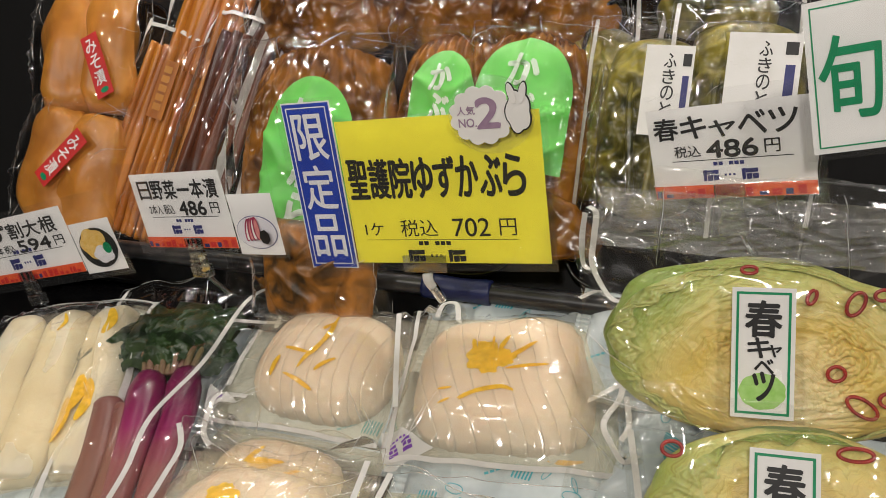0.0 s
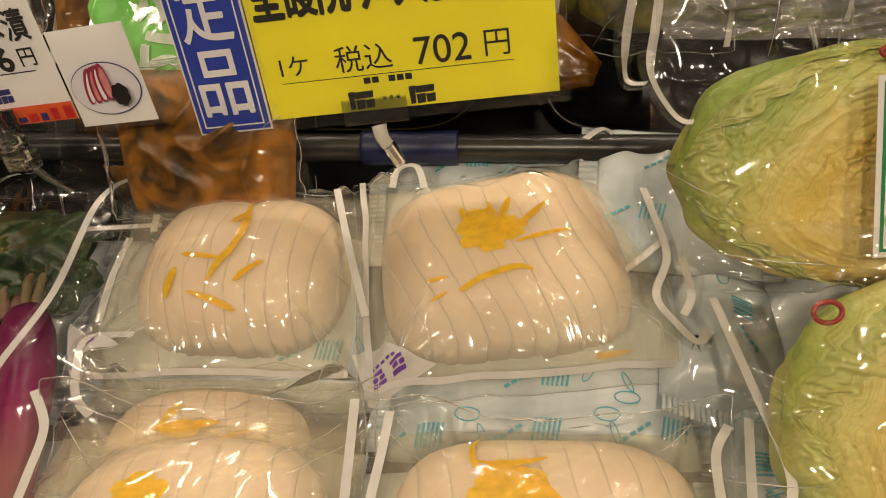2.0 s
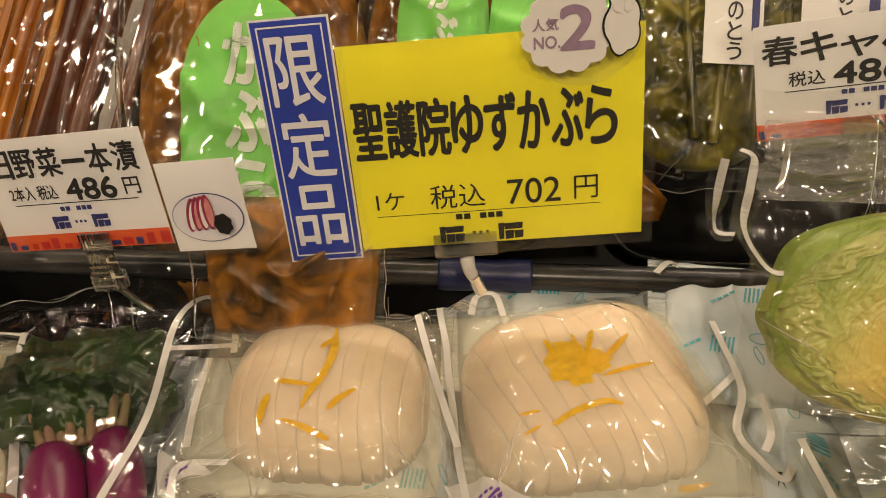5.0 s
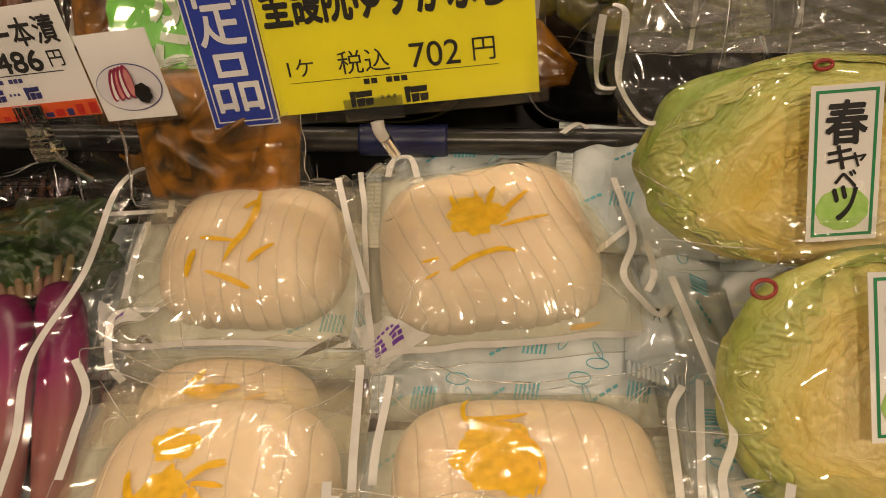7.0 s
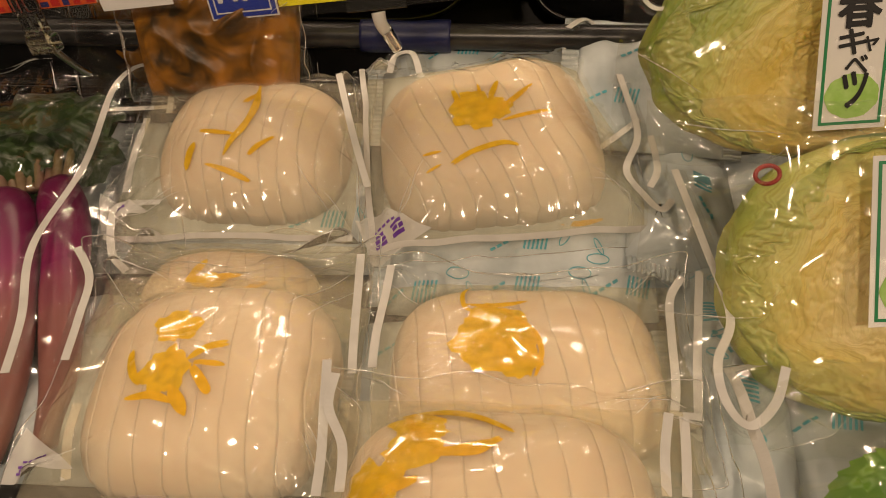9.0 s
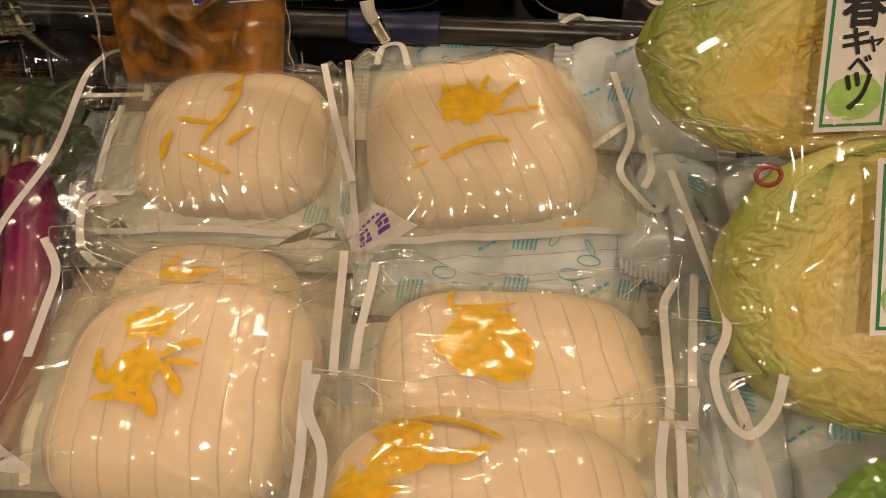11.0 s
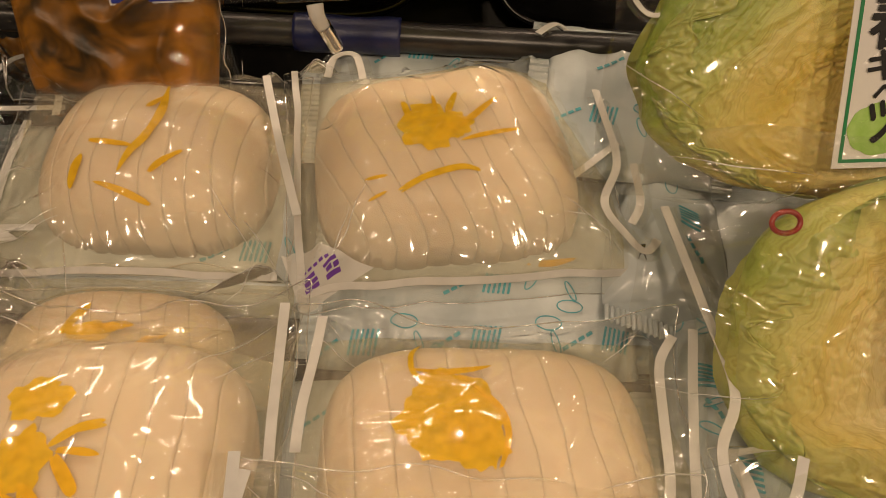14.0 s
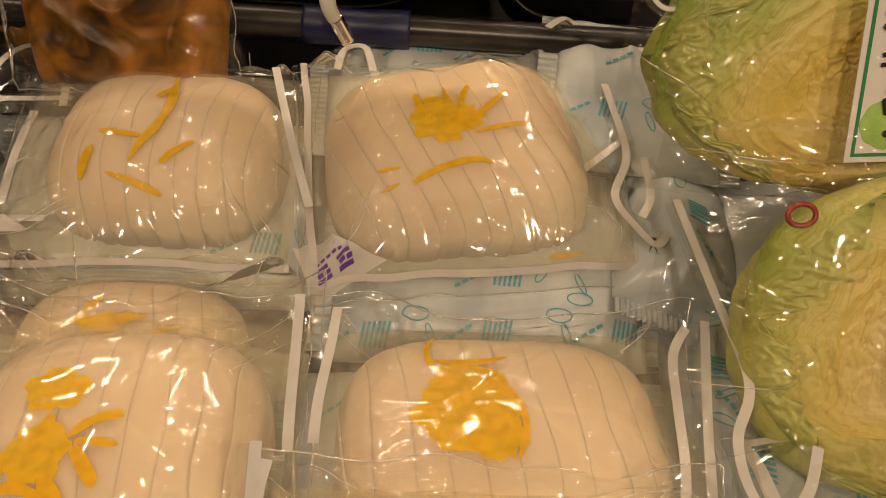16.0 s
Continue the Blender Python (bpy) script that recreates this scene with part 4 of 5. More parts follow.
for k in range(14):
    x, y = rnd.uniform(-0.058, 0.030), rnd.uniform(0.044, 0.080)
    ln = rnd.uniform(0.03, 0.05)
    a = rnd.uniform(-0.9, 0.9) + math.pi / 2
    leaf_blade("leaf", [(x - ln * math.cos(a) / 1.5, y - ln * math.sin(a) / 1.6, 0.010 + 0.0008 * k), (x, y, 0.014 + 0.0009 * k), (x + ln * math.cos(a), min(0.112, y + ln * math.sin(a)), 0.010 + 0.0006 * k)], rnd.uniform(0.016, 0.024), LEAF_DARK, hin, k)
leaf_blade("leaf", [(-0.060, 0.060, 0.012), (-0.062, 0.030, 0.014), (-0.052, 0.000, 0.010)], 0.016, LEAF_DARK, hin, 31)
RED.skin = SHELF_FILM
RED.film(hin, 84, 110)
RED.seals(hin, "l")

# white radishes with yuzu
WHT = Pouch(0.068, 0.100, 0.056, 0.086, 0.028, 25.0, wrinkle=0.003, curl=0.008)
dai = thing("white_radish_pouch", base(-0.232, -0.012, z=0.8345, yaw=25, tilt=8), "clear pouch of pale radish halves with yuzu and kelp", "pickle pouch")
for k, x in enumerate((-0.038, -0.001, 0.036)):
    tube("radish", [(x, 0.082, 0.014), (x, 0.04, 0.015), (x + 0.002, -0.03, 0.015), (x + 0.001, -0.085, 0.013)], lambda s: 0.0195 * (1 - 0.35 * abs(2 * s - 1) ** 6), DAIKON, dai, 26, 0.74, lump=0.22, seed=k + 3, label="pale cream pickled radish half")
for x, y0, y1, w, m_ in ((0.018, -0.01, 0.028, 0.0034, KELP), (-0.020, 0.01, 0.036, 0.0034, KELP), (0.036, 0.04, 0.070, 0.008, YUZU_SHEET), (0.030, -0.04, -0.005, 0.010, YUZU_SHEET), (0.038, -0.05, -0.01, 0.007, YUZU_PALE), (0.024, -0.065, -0.025, 0.009, YUZU_SHEET), (-0.002, 0.05, 0.07, 0.003, YUZU_PALE)):
    strip("kelp_strip" if m_ is KELP else "yuzu_peel", [(x, y0), (x + 0.004, (y0 + y1) / 2), (x + 0.001, y1)], w, m_, dai, lambda px, py: 0.0150 + 0.0150 * math.sqrt(max(0.0, 1 - ((px + 0.0195 - 0.037 * math.floor((px + 0.0195) / 0.037) - 0.0185) / 0.0187) ** 2)), 0.0002, 0.0003, 0.7)
WHT.film(dai, 70, 90, brine=0.7)
WHT.seals(dai, "rt")


# ---- cabbages ----
def cabbage_body(parent, a, b, front, back, seed, flesh_mat, leaves):
    """A half head: cut face with a crinkled heart in front, round leaf side behind, outer leaves folded round the rim."""
    nu, nv = 260, 170

    def rim(u, v):
        x = a * u * math.sqrt(1 - 0.42 * v * v)
        y = b * v * math.sqrt(1 - 0.42 * u * u)
        k = 1 + 0.05 * noise.noise(Vector((u * 2.3, v * 2.3, seed + 2))) * max(abs(u), abs(v)) ** 3
        return x * k, y * k

    def face(u, v):
        x, y = rim(u, v)
        hx, hy = (x - 0.1 * a) / a, (y - 0.1 * b) / b
        r, th = math.hypot(hx, hy), math.atan2(hy, hx)
        z = front * max(0.0, (1 - u ** 4) * (1 - v ** 4)) ** 0.5
        w = noise.noise(Vector((x * 26, y * 26, seed))) * 0.30 + noise.noise(Vector((x * 75, y * 75, seed + 3))) * 0.10
        core = max(0.0, 1 - abs(((th + 2.5 + 3.1416) % 6.2832 - 3.1416) / 0.42)) * min(1.0, r * 4)
        heart = math.exp(-(r / 0.55) ** 2) * (1 - core)
        fold = ridged(r * 9 + 3.0 * w, math.cos(th) * 1.3 + math.sin(th) * 0.8, 1.0, seed + 7, 4.0)
        slit = ridged(r * 13 + 2.2 * w, th * 2.6 + 1.5 * w, 1.0, seed + 4, 16.0) + 0.7 * ridged(r * 24 + 3.0 * w, th * 5.0, 1.0, seed + 5, 12.0)
        slit *= max(0.0, min(1.0, 0.35 + 1.6 * noise.noise(Vector((x * 34, y * 34, seed + 6)))))
        edge = 1 - max(abs(u), abs(v)) ** 8
        z += edge * ((0.0009 * fold - 0.0004) * (1 - 0.8 * core) + (0.0022 * noise.noise(Vector((x * 120, y * 120, seed + 8))) * heart - 0.0036 * slit * (1 - core)) * (0.35 + 0.65 * heart) + 0.0010 * noise.noise(Vector((x * 40, y * 40, seed))) - 0.0012 * core)
        return x, y, z
    verts = [face(-1 + 2 * i / nu, -1 + 2 * j / nv) for j in range(nv + 1) for i in range(nu + 1)]
    w = nu + 1
    faces = [(j * w + i, j * w + i + 1, (j + 1) * w + i + 1, (j + 1) * w + i) for j in range(nv) for i in range(nu)]
    off = len(verts)
    for j in range(31):
        for i in range(41):
            u, v = -1 + 2 * i / 40, -1 + 2 * j / 30
            x, y = rim(u, v)
            verts.append((x, y, -back * max(0.0, (1 - u ** 4) * (1 - v ** 4)) ** 0.5 + 0.002 * noise.noise(Vector((x * 40, y * 40, seed)))))
    faces += [(off + j * 41 + i, off + (j + 1) * 41 + i, off + (j + 1) * 41 + i + 1, off + j * 41 + i + 1) for j in range(30) for i in range(40)]
    mesh_part("cabbage", verts, faces, flesh_mat, parent, "halved cabbage, crinkled yellow heart and pale core")
    for k, (mid, span, depth) in enumerate(leaves):
        def leaf(u, v):
            th = mid + span * u * (1 - 0.15 * v)
            f = 1.03 - depth * (v + 1) / 2 * (0.75 + 0.5 * noise.noise(Vector((u * 3.1, k * 2.0, seed)))) * (1 - 0.55 * abs(u) ** 3)
            q = 1 / (abs(math.cos(th)) ** 3 + abs(math.sin(th)) ** 3) ** (1 / 3)
            cu, cv = math.cos(th) * q * 0.99, math.sin(th) * q * 0.99
            x, y = rim(max(-1, min(1, cu)), max(-1, min(1, cv)))
            inner = front * max(0.0, (1 - (f * cu) ** 4) * (1 - (f * cv) ** 4)) ** 0.5 if f < 0.99 else 0.0
            vein = ridged(u * 4 + 0.3 * v, 0.4 * v, 2.0, seed + k, 6.0)
            z = inner - 0.010 * max(0.0, -v) ** 3 + 0.0012 + 0.0007 * k + 0.0012 * vein * (1 - v * v) + 0.0014 * noise.noise(Vector((u * 7, v * 3, seed + k))) + 0.0008 * max(0.0, v) ** 6 * math.sin(u * 23 + 2 * noise.noise(Vector((u * 5, k, seed))))
            return x * f, y * f, z
        sheet("cabbage_leaf", leaf, 90, 30, CABBAGE_LEAF, parent, "smooth pale green outer leaf")


def ring(name, cx, cy, cz, r, turn, parent, squash=0.7):
    r *= 0.78
    line = [(cx + r * math.cos(a) * math.cos(turn) - squash * r * math.sin(a) * math.sin(turn), cy + r * math.cos(a) * math.sin(turn) + squash * r * math.sin(a) * math.cos(turn), cz) for a in [6.2832 * k / 12 for k in range(13)]]
    tube(name, line, lambda s: 0.0010, CHILI, parent, 8, label="thin red chili ring")


def cabbage_label(parent, x0, y0, w, h, z, turn=0.0):
    holder = mesh_part("label", *(lambda o: ([(x, y, 0.0004) for x, y in o] + [(x, y, 0) for x, y in o], [(0, 1, 2, 3), (7, 6, 5, 4), (0, 4, 5, 1), (1, 5, 6, 2), (2, 6, 7, 3), (3, 7, 4, 0)]))(rect(0, 0, w, h)), LABEL_WHITE, parent, "white paper label with green border and black brush writing", False)
    holder.matrix_local = pose(x0, y0, z, 0, 0, turn)
    e, bw = 0.0022, 0.0013
    for r in (rect(e, e, e + bw, h - e), rect(w - e - bw, e, w - e, h - e), rect(e + bw, e, w - e - bw, e + bw), rect(e + bw, h - e - bw, w - e - bw, h - e)):
        plate("border", r, 0.0005, GREEN_INK, holder, thick=0.0002)
    plate("cabbage_drawing", oval(w * 0.5, h * 0.21, w * 0.36, h * 0.135, 30, 9, 0.06), 0.0005, LIGHT_GREEN, holder, thick=0.0002)
    cells = (("春", 0.50, 0.90, 0.56, 0.27), ("キ", 0.44, 0.62, 0.36, 0.15), ("ャ", 0.68, 0.57, 0.22, 0.09), ("ベ", 0.52, 0.46, 0.30, 0.11), ("ツ", 0.52, 0.36, 0.34, 0.22))
    for c, cx, top, cw, ch in cells:
        lettering("writing", c, w * (cx - cw / 2), h * (top - ch), w * (cx + cw / 2), h * top, 0.0010, INK, holder, 0.03)
    return holder


def tilted(c, n):
    """A pose whose z looks along n and whose x stays level."""
    n = Vector(n).normalized()
    x = Vector((-n.y, n.x, 0)).normalized()
    y = n.cross(x)
    return Matrix.Translation(c) @ Matrix((x, y, n)).transposed().to_4x4()


CAB1 = tilted((0.268, 0.036, 0.938), (0.0, -0.90, 0.43))
c1 = thing("cabbage_pouch", CAB1, "clear pouch of halved spring cabbage with chili rings", "pickle pouch", "cabbage pouches")
cabbage_body(c1, 0.085, 0.051, 0.016, 0.050, 3.0, CABBAGE, ((3.25, 0.75, 0.30), (2.45, 0.62, 0.22), (1.5, 0.75, 0.13), (3.9, 0.45, 0.20), (0.5, 0.6, 0.10), (5.0, 0.9, 0.12)))
for x, y, r, t, q in ((0.020, 0.035, 0.005, 1.3, 0.5), (0.041, 0.034, 0.0085, 1.2, 0.55), (0.053, 0.040, 0.005, 0.3, 0.7), (0.036, -0.004, 0.0055, 0.6, 0.9), (0.050, -0.020, 0.0105, -0.5, 0.5), (0.062, -0.014, 0.006, 0.2, 0.8), (-0.012, 0.046, 0.005, 0.1, 0.5)):
    ring("chili_ring", x, y, 0.0165, r, t, c1, q)
P1 = Pouch(0.105, 0.075, 0.086, 0.052, 0.021, 30.0, 0.004, 0.022, wrinkle=0.006, curl=0.014)
P1.skin = CRINKLE
P1.film(c1, 170, 130, rim=False)
# Extra film layer, greyed to give the clear empty end its reflections.
sheet("pouch_back", lambda u, v: (0.004 + 0.100 * u, 0.068 + 0.017 * v, 0.002 + 0.006 * noise.noise(Vector((u * 4, v * 2, 4))) + 0.006 * ridged(u + 0.4 * v, v * 0.3, 3.0, 2.0, 7) + 0.004 * ridged(u - 0.5 * v, v * 0.5, 4.0, 5.0, 9)), 110, 40, HAZE, c1, "empty end of the pouch, greyed for its reflections")
cabbage_label(c1, -0.0140, -0.0330, 0.0312, 0.0700, 0.0250, 5)
CAB2 = tilted((0.290, -0.0512, 0.8764), (0.0, -0.80, 0.60))
c2 = thing("cabbage_pouch", CAB2, "clear pouch of pale halved cabbage, label at its side", "pickle pouch", "cabbage pouches")
cabbage_body(c2, 0.076, 0.064, 0.018, 0.020, 8.0, CABBAGE_PALE, ((2.6, 0.40, 0.34), (3.5, 0.50, 0.26), (1.7, 0.6, 0.12), (4.6, 0.7, 0.15)))
for x, y, r, t, q in ((-0.064, 0.045, 0.0065, 0.1, 0.75), (0.020, 0.057, 0.010, 0.1, 0.4)):
    ring("chili_ring", x, y, 0.012, r, t, c2, q)
P2 = Pouch(0.104, 0.080, 0.078, 0.065, 0.023, 34.0, -0.012, -0.004, wrinkle=0.005, curl=0.012)
P2.skin = CRINKLE
P2.film(c2, 170, 130, rim=False)
cabbage_label(c2, -0.024, -0.016, 0.0312, 0.0700, 0.0262, 4)

gr = thing("green_leaf_pouch", pose(0.293, -0.146, 0.8305), "clear pouch of bright green pickled leaves", "pickle pouch")
rnd = random.Random(9)
for k in range(12):
    a = rnd.uniform(0, 6.28)
    x, y = 0.022 * math.cos(a) * rnd.random(), 0.02 * math.sin(a) * rnd.random()
    leaf_blade("leaf", [(x - 0.03 * math.cos(a), y - 0.03 * math.sin(a), 0.006 + 0.001 * k), (x, y, 0.014 + 0.0014 * k), (x + 0.03 * math.cos(a), y + 0.03 * math.sin(a), 0.008 + 0.001 * k)], 0.026, LETTUCE, gr, 40 + k)
PG = Pouch(0.080, 0.070, 0.055, 0.050, 0.034, 37.0, wrinkle=0.003)
PG.film(gr, 70, 60)
PG.seals(gr, "lt")


# ---- loose seal lines along the free edges of the pouches ----
def free_seal(parent, pts, width=0.0038):
    """A white seal line on a flap that stands free, with the clear lip of film outside it."""
    ob = strip("seal_strip", pts, width, SEAL, parent, thick=0.0003, label="white printed seal line", steps=8)
    line = smooth_line(pts, 6)
    verts = []
    for i, p in enumerate(line):
        d = line[min(i + 1, len(line) - 1)] - line[max(i - 1, 0)]
        side = Vector((-d.y, d.x, 0)).normalized()
        verts += [p + side * width * 1.5 - Vector((0, 0, 0.0008)), p - side * width * 1.5 - Vector((0, 0, 0.0008))]
    lip = mesh_part("film_lip", verts, [(2 * i, 2 * i + 1, 2 * i + 3, 2 * i + 2) for i in range(len(line) - 1)], FILM, parent, "clear film beside the seal line")
    bpy.context.view_layer.update()
    for o in (ob, lip):
        o.matrix_parent_inverse = parent.matrix_world.inverted()


free_seal(c2, [(0.202, 0.012, 0.885), (0.212, -0.030, 0.872), (0.217, -0.067, 0.866), (0.208, -0.089, 0.862), (0.209, -0.107, 0.858), (0.217, -0.116, 0.856), (0.229, -0.106, 0.858), (0.235, -0.092, 0.864)])
free_seal(hin, [(-0.083, 0.082, 0.864), (-0.088, 0.101, 0.868), (-0.108, 0.123, 0.872), (-0.120, 0.099, 0.872), (-0.108, 0.022, 0.872), (-0.110, -0.038, 0.870), (-0.098, -0.080, 0.866), (-0.094, -0.108, 0.862)])
free_seal(hin, [(-0.122, 0.081, 0.866), (-0.104, 0.083, 0.866), (-0.081, 0.089, 0.864)])
free_seal(pack_a, [(-0.096, 0.079, 0.862), (-0.095, 0.050, 0.858), (-0.092, 0.022, 0.852)])
free_seal(pack_a, [(0.020, 0.097, 0.884), (0.032, 0.058, 0.872), (0.045, 0.020, 0.862)])
free_seal(pack_c, [(-0.066, 0.008, 0.858), (-0.088, 0.007, 0.856), (-0.090, -0.003, 0.854), (-0.083, -0.024, 0.850), (-0.074, -0.032, 0.846)])
free_seal(pack_b, [(0.050, 0.099, 0.884), (0.053, 0.108, 0.890), (0.063, 0.108, 0.892), (0.068, 0.096, 0.886)])
free_seal(pack_b, [(0.154, 0.117, 0.905), (0.167, 0.133, 0.902), (0.179, 0.121, 0.892), (0.188, 0.085, 0.880), (0.192, 0.058, 0.872), (0.184, 0.035, 0.866), (0.192, 0.019, 0.862), (0.200, 0.010, 0.860), (0.207, 0.018, 0.860)])
free_seal(pack_b, [(0.171, 0.051, 0.868), (0.182, 0.062, 0.869), (0.195, 0.074, 0.872)])
free_seal(pack_d, [(-0.092, -0.034, 0.864), (-0.081, -0.050, 0.860), (-0.079, -0.071, 0.856), (-0.078, -0.093, 0.852)])
free_seal(pack_d, [(-0.064, -0.114, 0.850), (-0.063, -0.128, 0.848), (-0.057, -0.147, 0.846)])
free_seal(pack_d, [(0.049, -0.035, 0.866), (0.050, -0.057, 0.862), (0.051, -0.080, 0.858), (0.052, -0.096, 0.854)])
free_seal(pack_e, [(0.063, -0.034, 0.858), (0.062, -0.051, 0.856), (0.060, -0.074, 0.854), (0.060, -0.091, 0.852)])
free_seal(pack_e, [(0.203, -0.036, 0.858), (0.196, -0.048, 0.855), (0.194, -0.069, 0.852), (0.193, -0.091, 0.848), (0.190, -0.107, 0.846)])
free_seal(pack_e, [(0.212, -0.032, 0.858), (0.208, -0.056, 0.853), (0.204, -0.082, 0.848), (0.201, -0.105, 0.844)])
free_seal(pack_e, [(0.186, -0.108, 0.848), (0.195, -0.106, 0.846), (0.203, -0.105, 0.844)])
free_seal(pack_f, [(0.045, -0.104, 0.874), (0.046, -0.123, 0.868), (0.047, -0.139, 0.862), (0.047, -0.155, 0.858)])
free_seal(pack_f, [(0.049, -0.109, 0.872), (0.048, -0.123, 0.869), (0.055, -0.137, 0.864), (0.056, -0.154, 0.860)])
free_seal(pack_f, [(0.182, -0.118, 0.866), (0.179, -0.133, 0.862), (0.178, -0.149, 0.858)])
free_seal(pack_f, [(0.189, -0.117, 0.862), (0.188, -0.133, 0.858), (0.186, -0.148, 0.856)])
free_seal(c1, [(0.162, 0.075, 0.995), (0.161, 0.072, 0.978), (0.163, 0.070, 0.961), (0.171, 0.066, 0.961)])
free_seal(c1, [(0.165, 0.068, 1.003), (0.170, 0.064, 1.001), (0.170, 0.060, 0.989), (0.170, 0.056, 0.971), (0.178, 0.050, 0.958), (0.186, 0.046, 0.953), (0.197, 0.044, 0.958)])
free_seal(c1, [(0.196, 0.026, 0.862), (0.200, 0.034, 0.868), (0.196, 0.047, 0.880)])

# ---- price cards ----
def brand_bars(parent, cx, y, s, ink, z=0.0006):
    """The maker's name and town, as plain bars and blobs."""
    for k in range(6):
        if k != 2:
            plate("print_bar", rect(cx + (-0.0125 + 0.0042 * k) * s, y + 0.0135 * s, cx + (-0.0092 + 0.0042 * k) * s, y + 0.0165 * s), z, ink, parent, thick=0.0001)
    for sx in (-0.0155, 0.0155):
        for x0, y0, x1, y1 in ((-0.006, 0.0005, -0.0035, 0.0100), (-0.0030, 0.0060, 0.0062, 0.0098), (-0.0026, 0.0005, 0.0014, 0.0056), (0.0022, 0.0008, 0.0064, 0.0054)):
            plate("print_mark", [(cx + (sx + px) * s, y + py * s) for px, py in ((x0, y0), (x1, y0 + 0.0004), (x1 + 0.0004, y1), (x0 - 0.0003, y1 - 0.0003))], z, ink, parent, thick=0.0001)
    for k in range(3):
        plate("print_bar", rect(cx + (-0.0045 + 0.0035 * k) * s, y + 0.0045 * s, cx + (-0.0028 + 0.0035 * k) * s, y + 0.0062 * s), z, ink, parent, thick=0.0001)


def sleeve(parent, x0, y0, x1, y1, z):
    sheet("sleeve", lambda u, v: (x0 + (x1 - x0) * (u + 1) / 2, y0 + (y1 - y0) * (v + 1) / 2, z + 0.0006 * math.sin(u * 2.1 + v * 3.3)), 16, 12, SLEEVE, parent, "clear plastic card sleeve")


def town_band(parent, w, h):
    """The orange band of little house shapes along a card's foot."""
    plate("band", rect(0, 0, w, h), 0.0005, ORANGE, parent, thick=0.0002)
    rnd = random.Random(3)
    x = 0.001
    while x < w - 0.006:
        bw = rnd.uniform(0.0025, 0.006)
        plate("band_shape", rect(x, 0.0008, x + bw, h * rnd.uniform(0.35, 0.8)), 0.0008, NAVY_INK if rnd.random() < 0.4 else RED_LABEL, parent, thick=0.0001)
        x += bw + rnd.uniform(0.0012, 0.004)


def price_card(name, bl, br, tl, label):
    m, w, h = corner_frame(bl, br, tl)
    t = thing(name, m, label, "price card", "price cards")
    return t, w, h


yc, w, h = price_card("price_card", (-0.009, 0.099, 0.925), (0.137, 0.101, 0.941), (-0.012, 0.112, 1.031), "yellow price card with black writing and blue banner")
plate("sheet", rect(0, 0, w, h), 0, YELLOW, yc)
spread("writing", "聖護院ゆずかぶら", 0.003, 0.0500, 0.1345, 0.0785, 0.0006, INK, yc, 0.024, 0.10)
lettering("writing", "1ケ", 0.0103, 0.0215, 0.0250, 0.0315, 0.0006, INK, yc)
lettering("writing", "税込", 0.0385, 0.0205, 0.0670, 0.0335, 0.0006, INK, yc)
lettering("writing", "702", 0.0785, 0.0205, 0.1055, 0.0340, 0.0006, INK, yc, 0.004)
lettering("writing", "円", 0.1125, 0.0210, 0.1245, 0.0335, 0.0006, INK, yc)
plate("rule", rect(0.010, 0.0180, 0.126, 0.0183), 0.0005, INK, yc, thick=0.0001)
brand_bars(yc, 0.0635, 0.0005, 1.0, INK)
banner = plate("banner", [(-0.0395, -0.004), (-0.0005, -0.004), (-0.0005, 0.1225), (-0.0395, 0.1225)], 0.0012, LABEL_WHITE, yc, "blue banner with three white characters")
plate("banner_field", rect(-0.0385, -0.003, -0.0015, 0.1215), 0.0018, BLUE, banner, thick=0.0001)
for r in (rect(-0.0360, -0.0005, -0.0352, 0.119), rect(-0.0048, -0.0005, -0.0040, 0.119), rect(-0.0352, -0.0005, -0.0048, 0.0003), rect(-0.0352, 0.1182, -0.0048, 0.119)):
    plate("banner_line", r, 0.0021, LABEL_WHITE, banner, thick=0.0001)
column("writing", "限定品", -0.020, 0.114, 0.0255, 0.0375, 0.0024, LABEL_WHITE, banner, 0.012)
sleeve(yc, -0.003, -0.005, w + 0.005, h + 0.003, 0.0034)
sleeve(yc, -0.0435, -0.011, 0.004, 0.1255, 0.0042)
st = thing("round_sticker", yc.matrix_world @ pose(0.1165, 0.106, 0.0055), "clear round sticker with pale scalloped badge", "sticker")
plate("disc", oval(0, 0, 0.029, 0.0255, 40), 0.0, SLEEVE, st, "clear plastic disc")
plate("badge", oval(-0.006, 0.000, 0.020, 0.0175, 60, 12, 0.12), 0.0007, LABEL_WHITE, st, "pale badge with writing")
plate("white_shape", oval(0.0185, 0.001, 0.0078, 0.0125, 36, 5, 0.18), 0.0014, INK, st)
plate("white_shape", oval(0.0185, 0.001, 0.0070, 0.0116, 36, 5, 0.18), 0.0020, LABEL_WHITE, st)
for sx, tilt_ in ((0.0150, 0.25), (0.0220, -0.25)):
    plate("white_shape", oval(sx, 0.013, 0.0030, 0.0075, 20, turn=tilt_), 0.0016, INK, st)
    plate("white_shape", oval(sx, 0.013, 0.0023, 0.0067, 20, turn=tilt_), 0.0026, LABEL_WHITE, st)
lettering("writing", "人気", -0.0225, 0.001, -0.0105, 0.0065, 0.0014, MAUVE, st, 0.02)
lettering("writing", "NO.", -0.0220, -0.0070, -0.0100, -0.0015, 0.0014, MAUVE, st, 0.02)
lettering("writing", "2", -0.0095, -0.008, 0.0055, 0.011, 0.0014, MAUVE, st, 0.04)


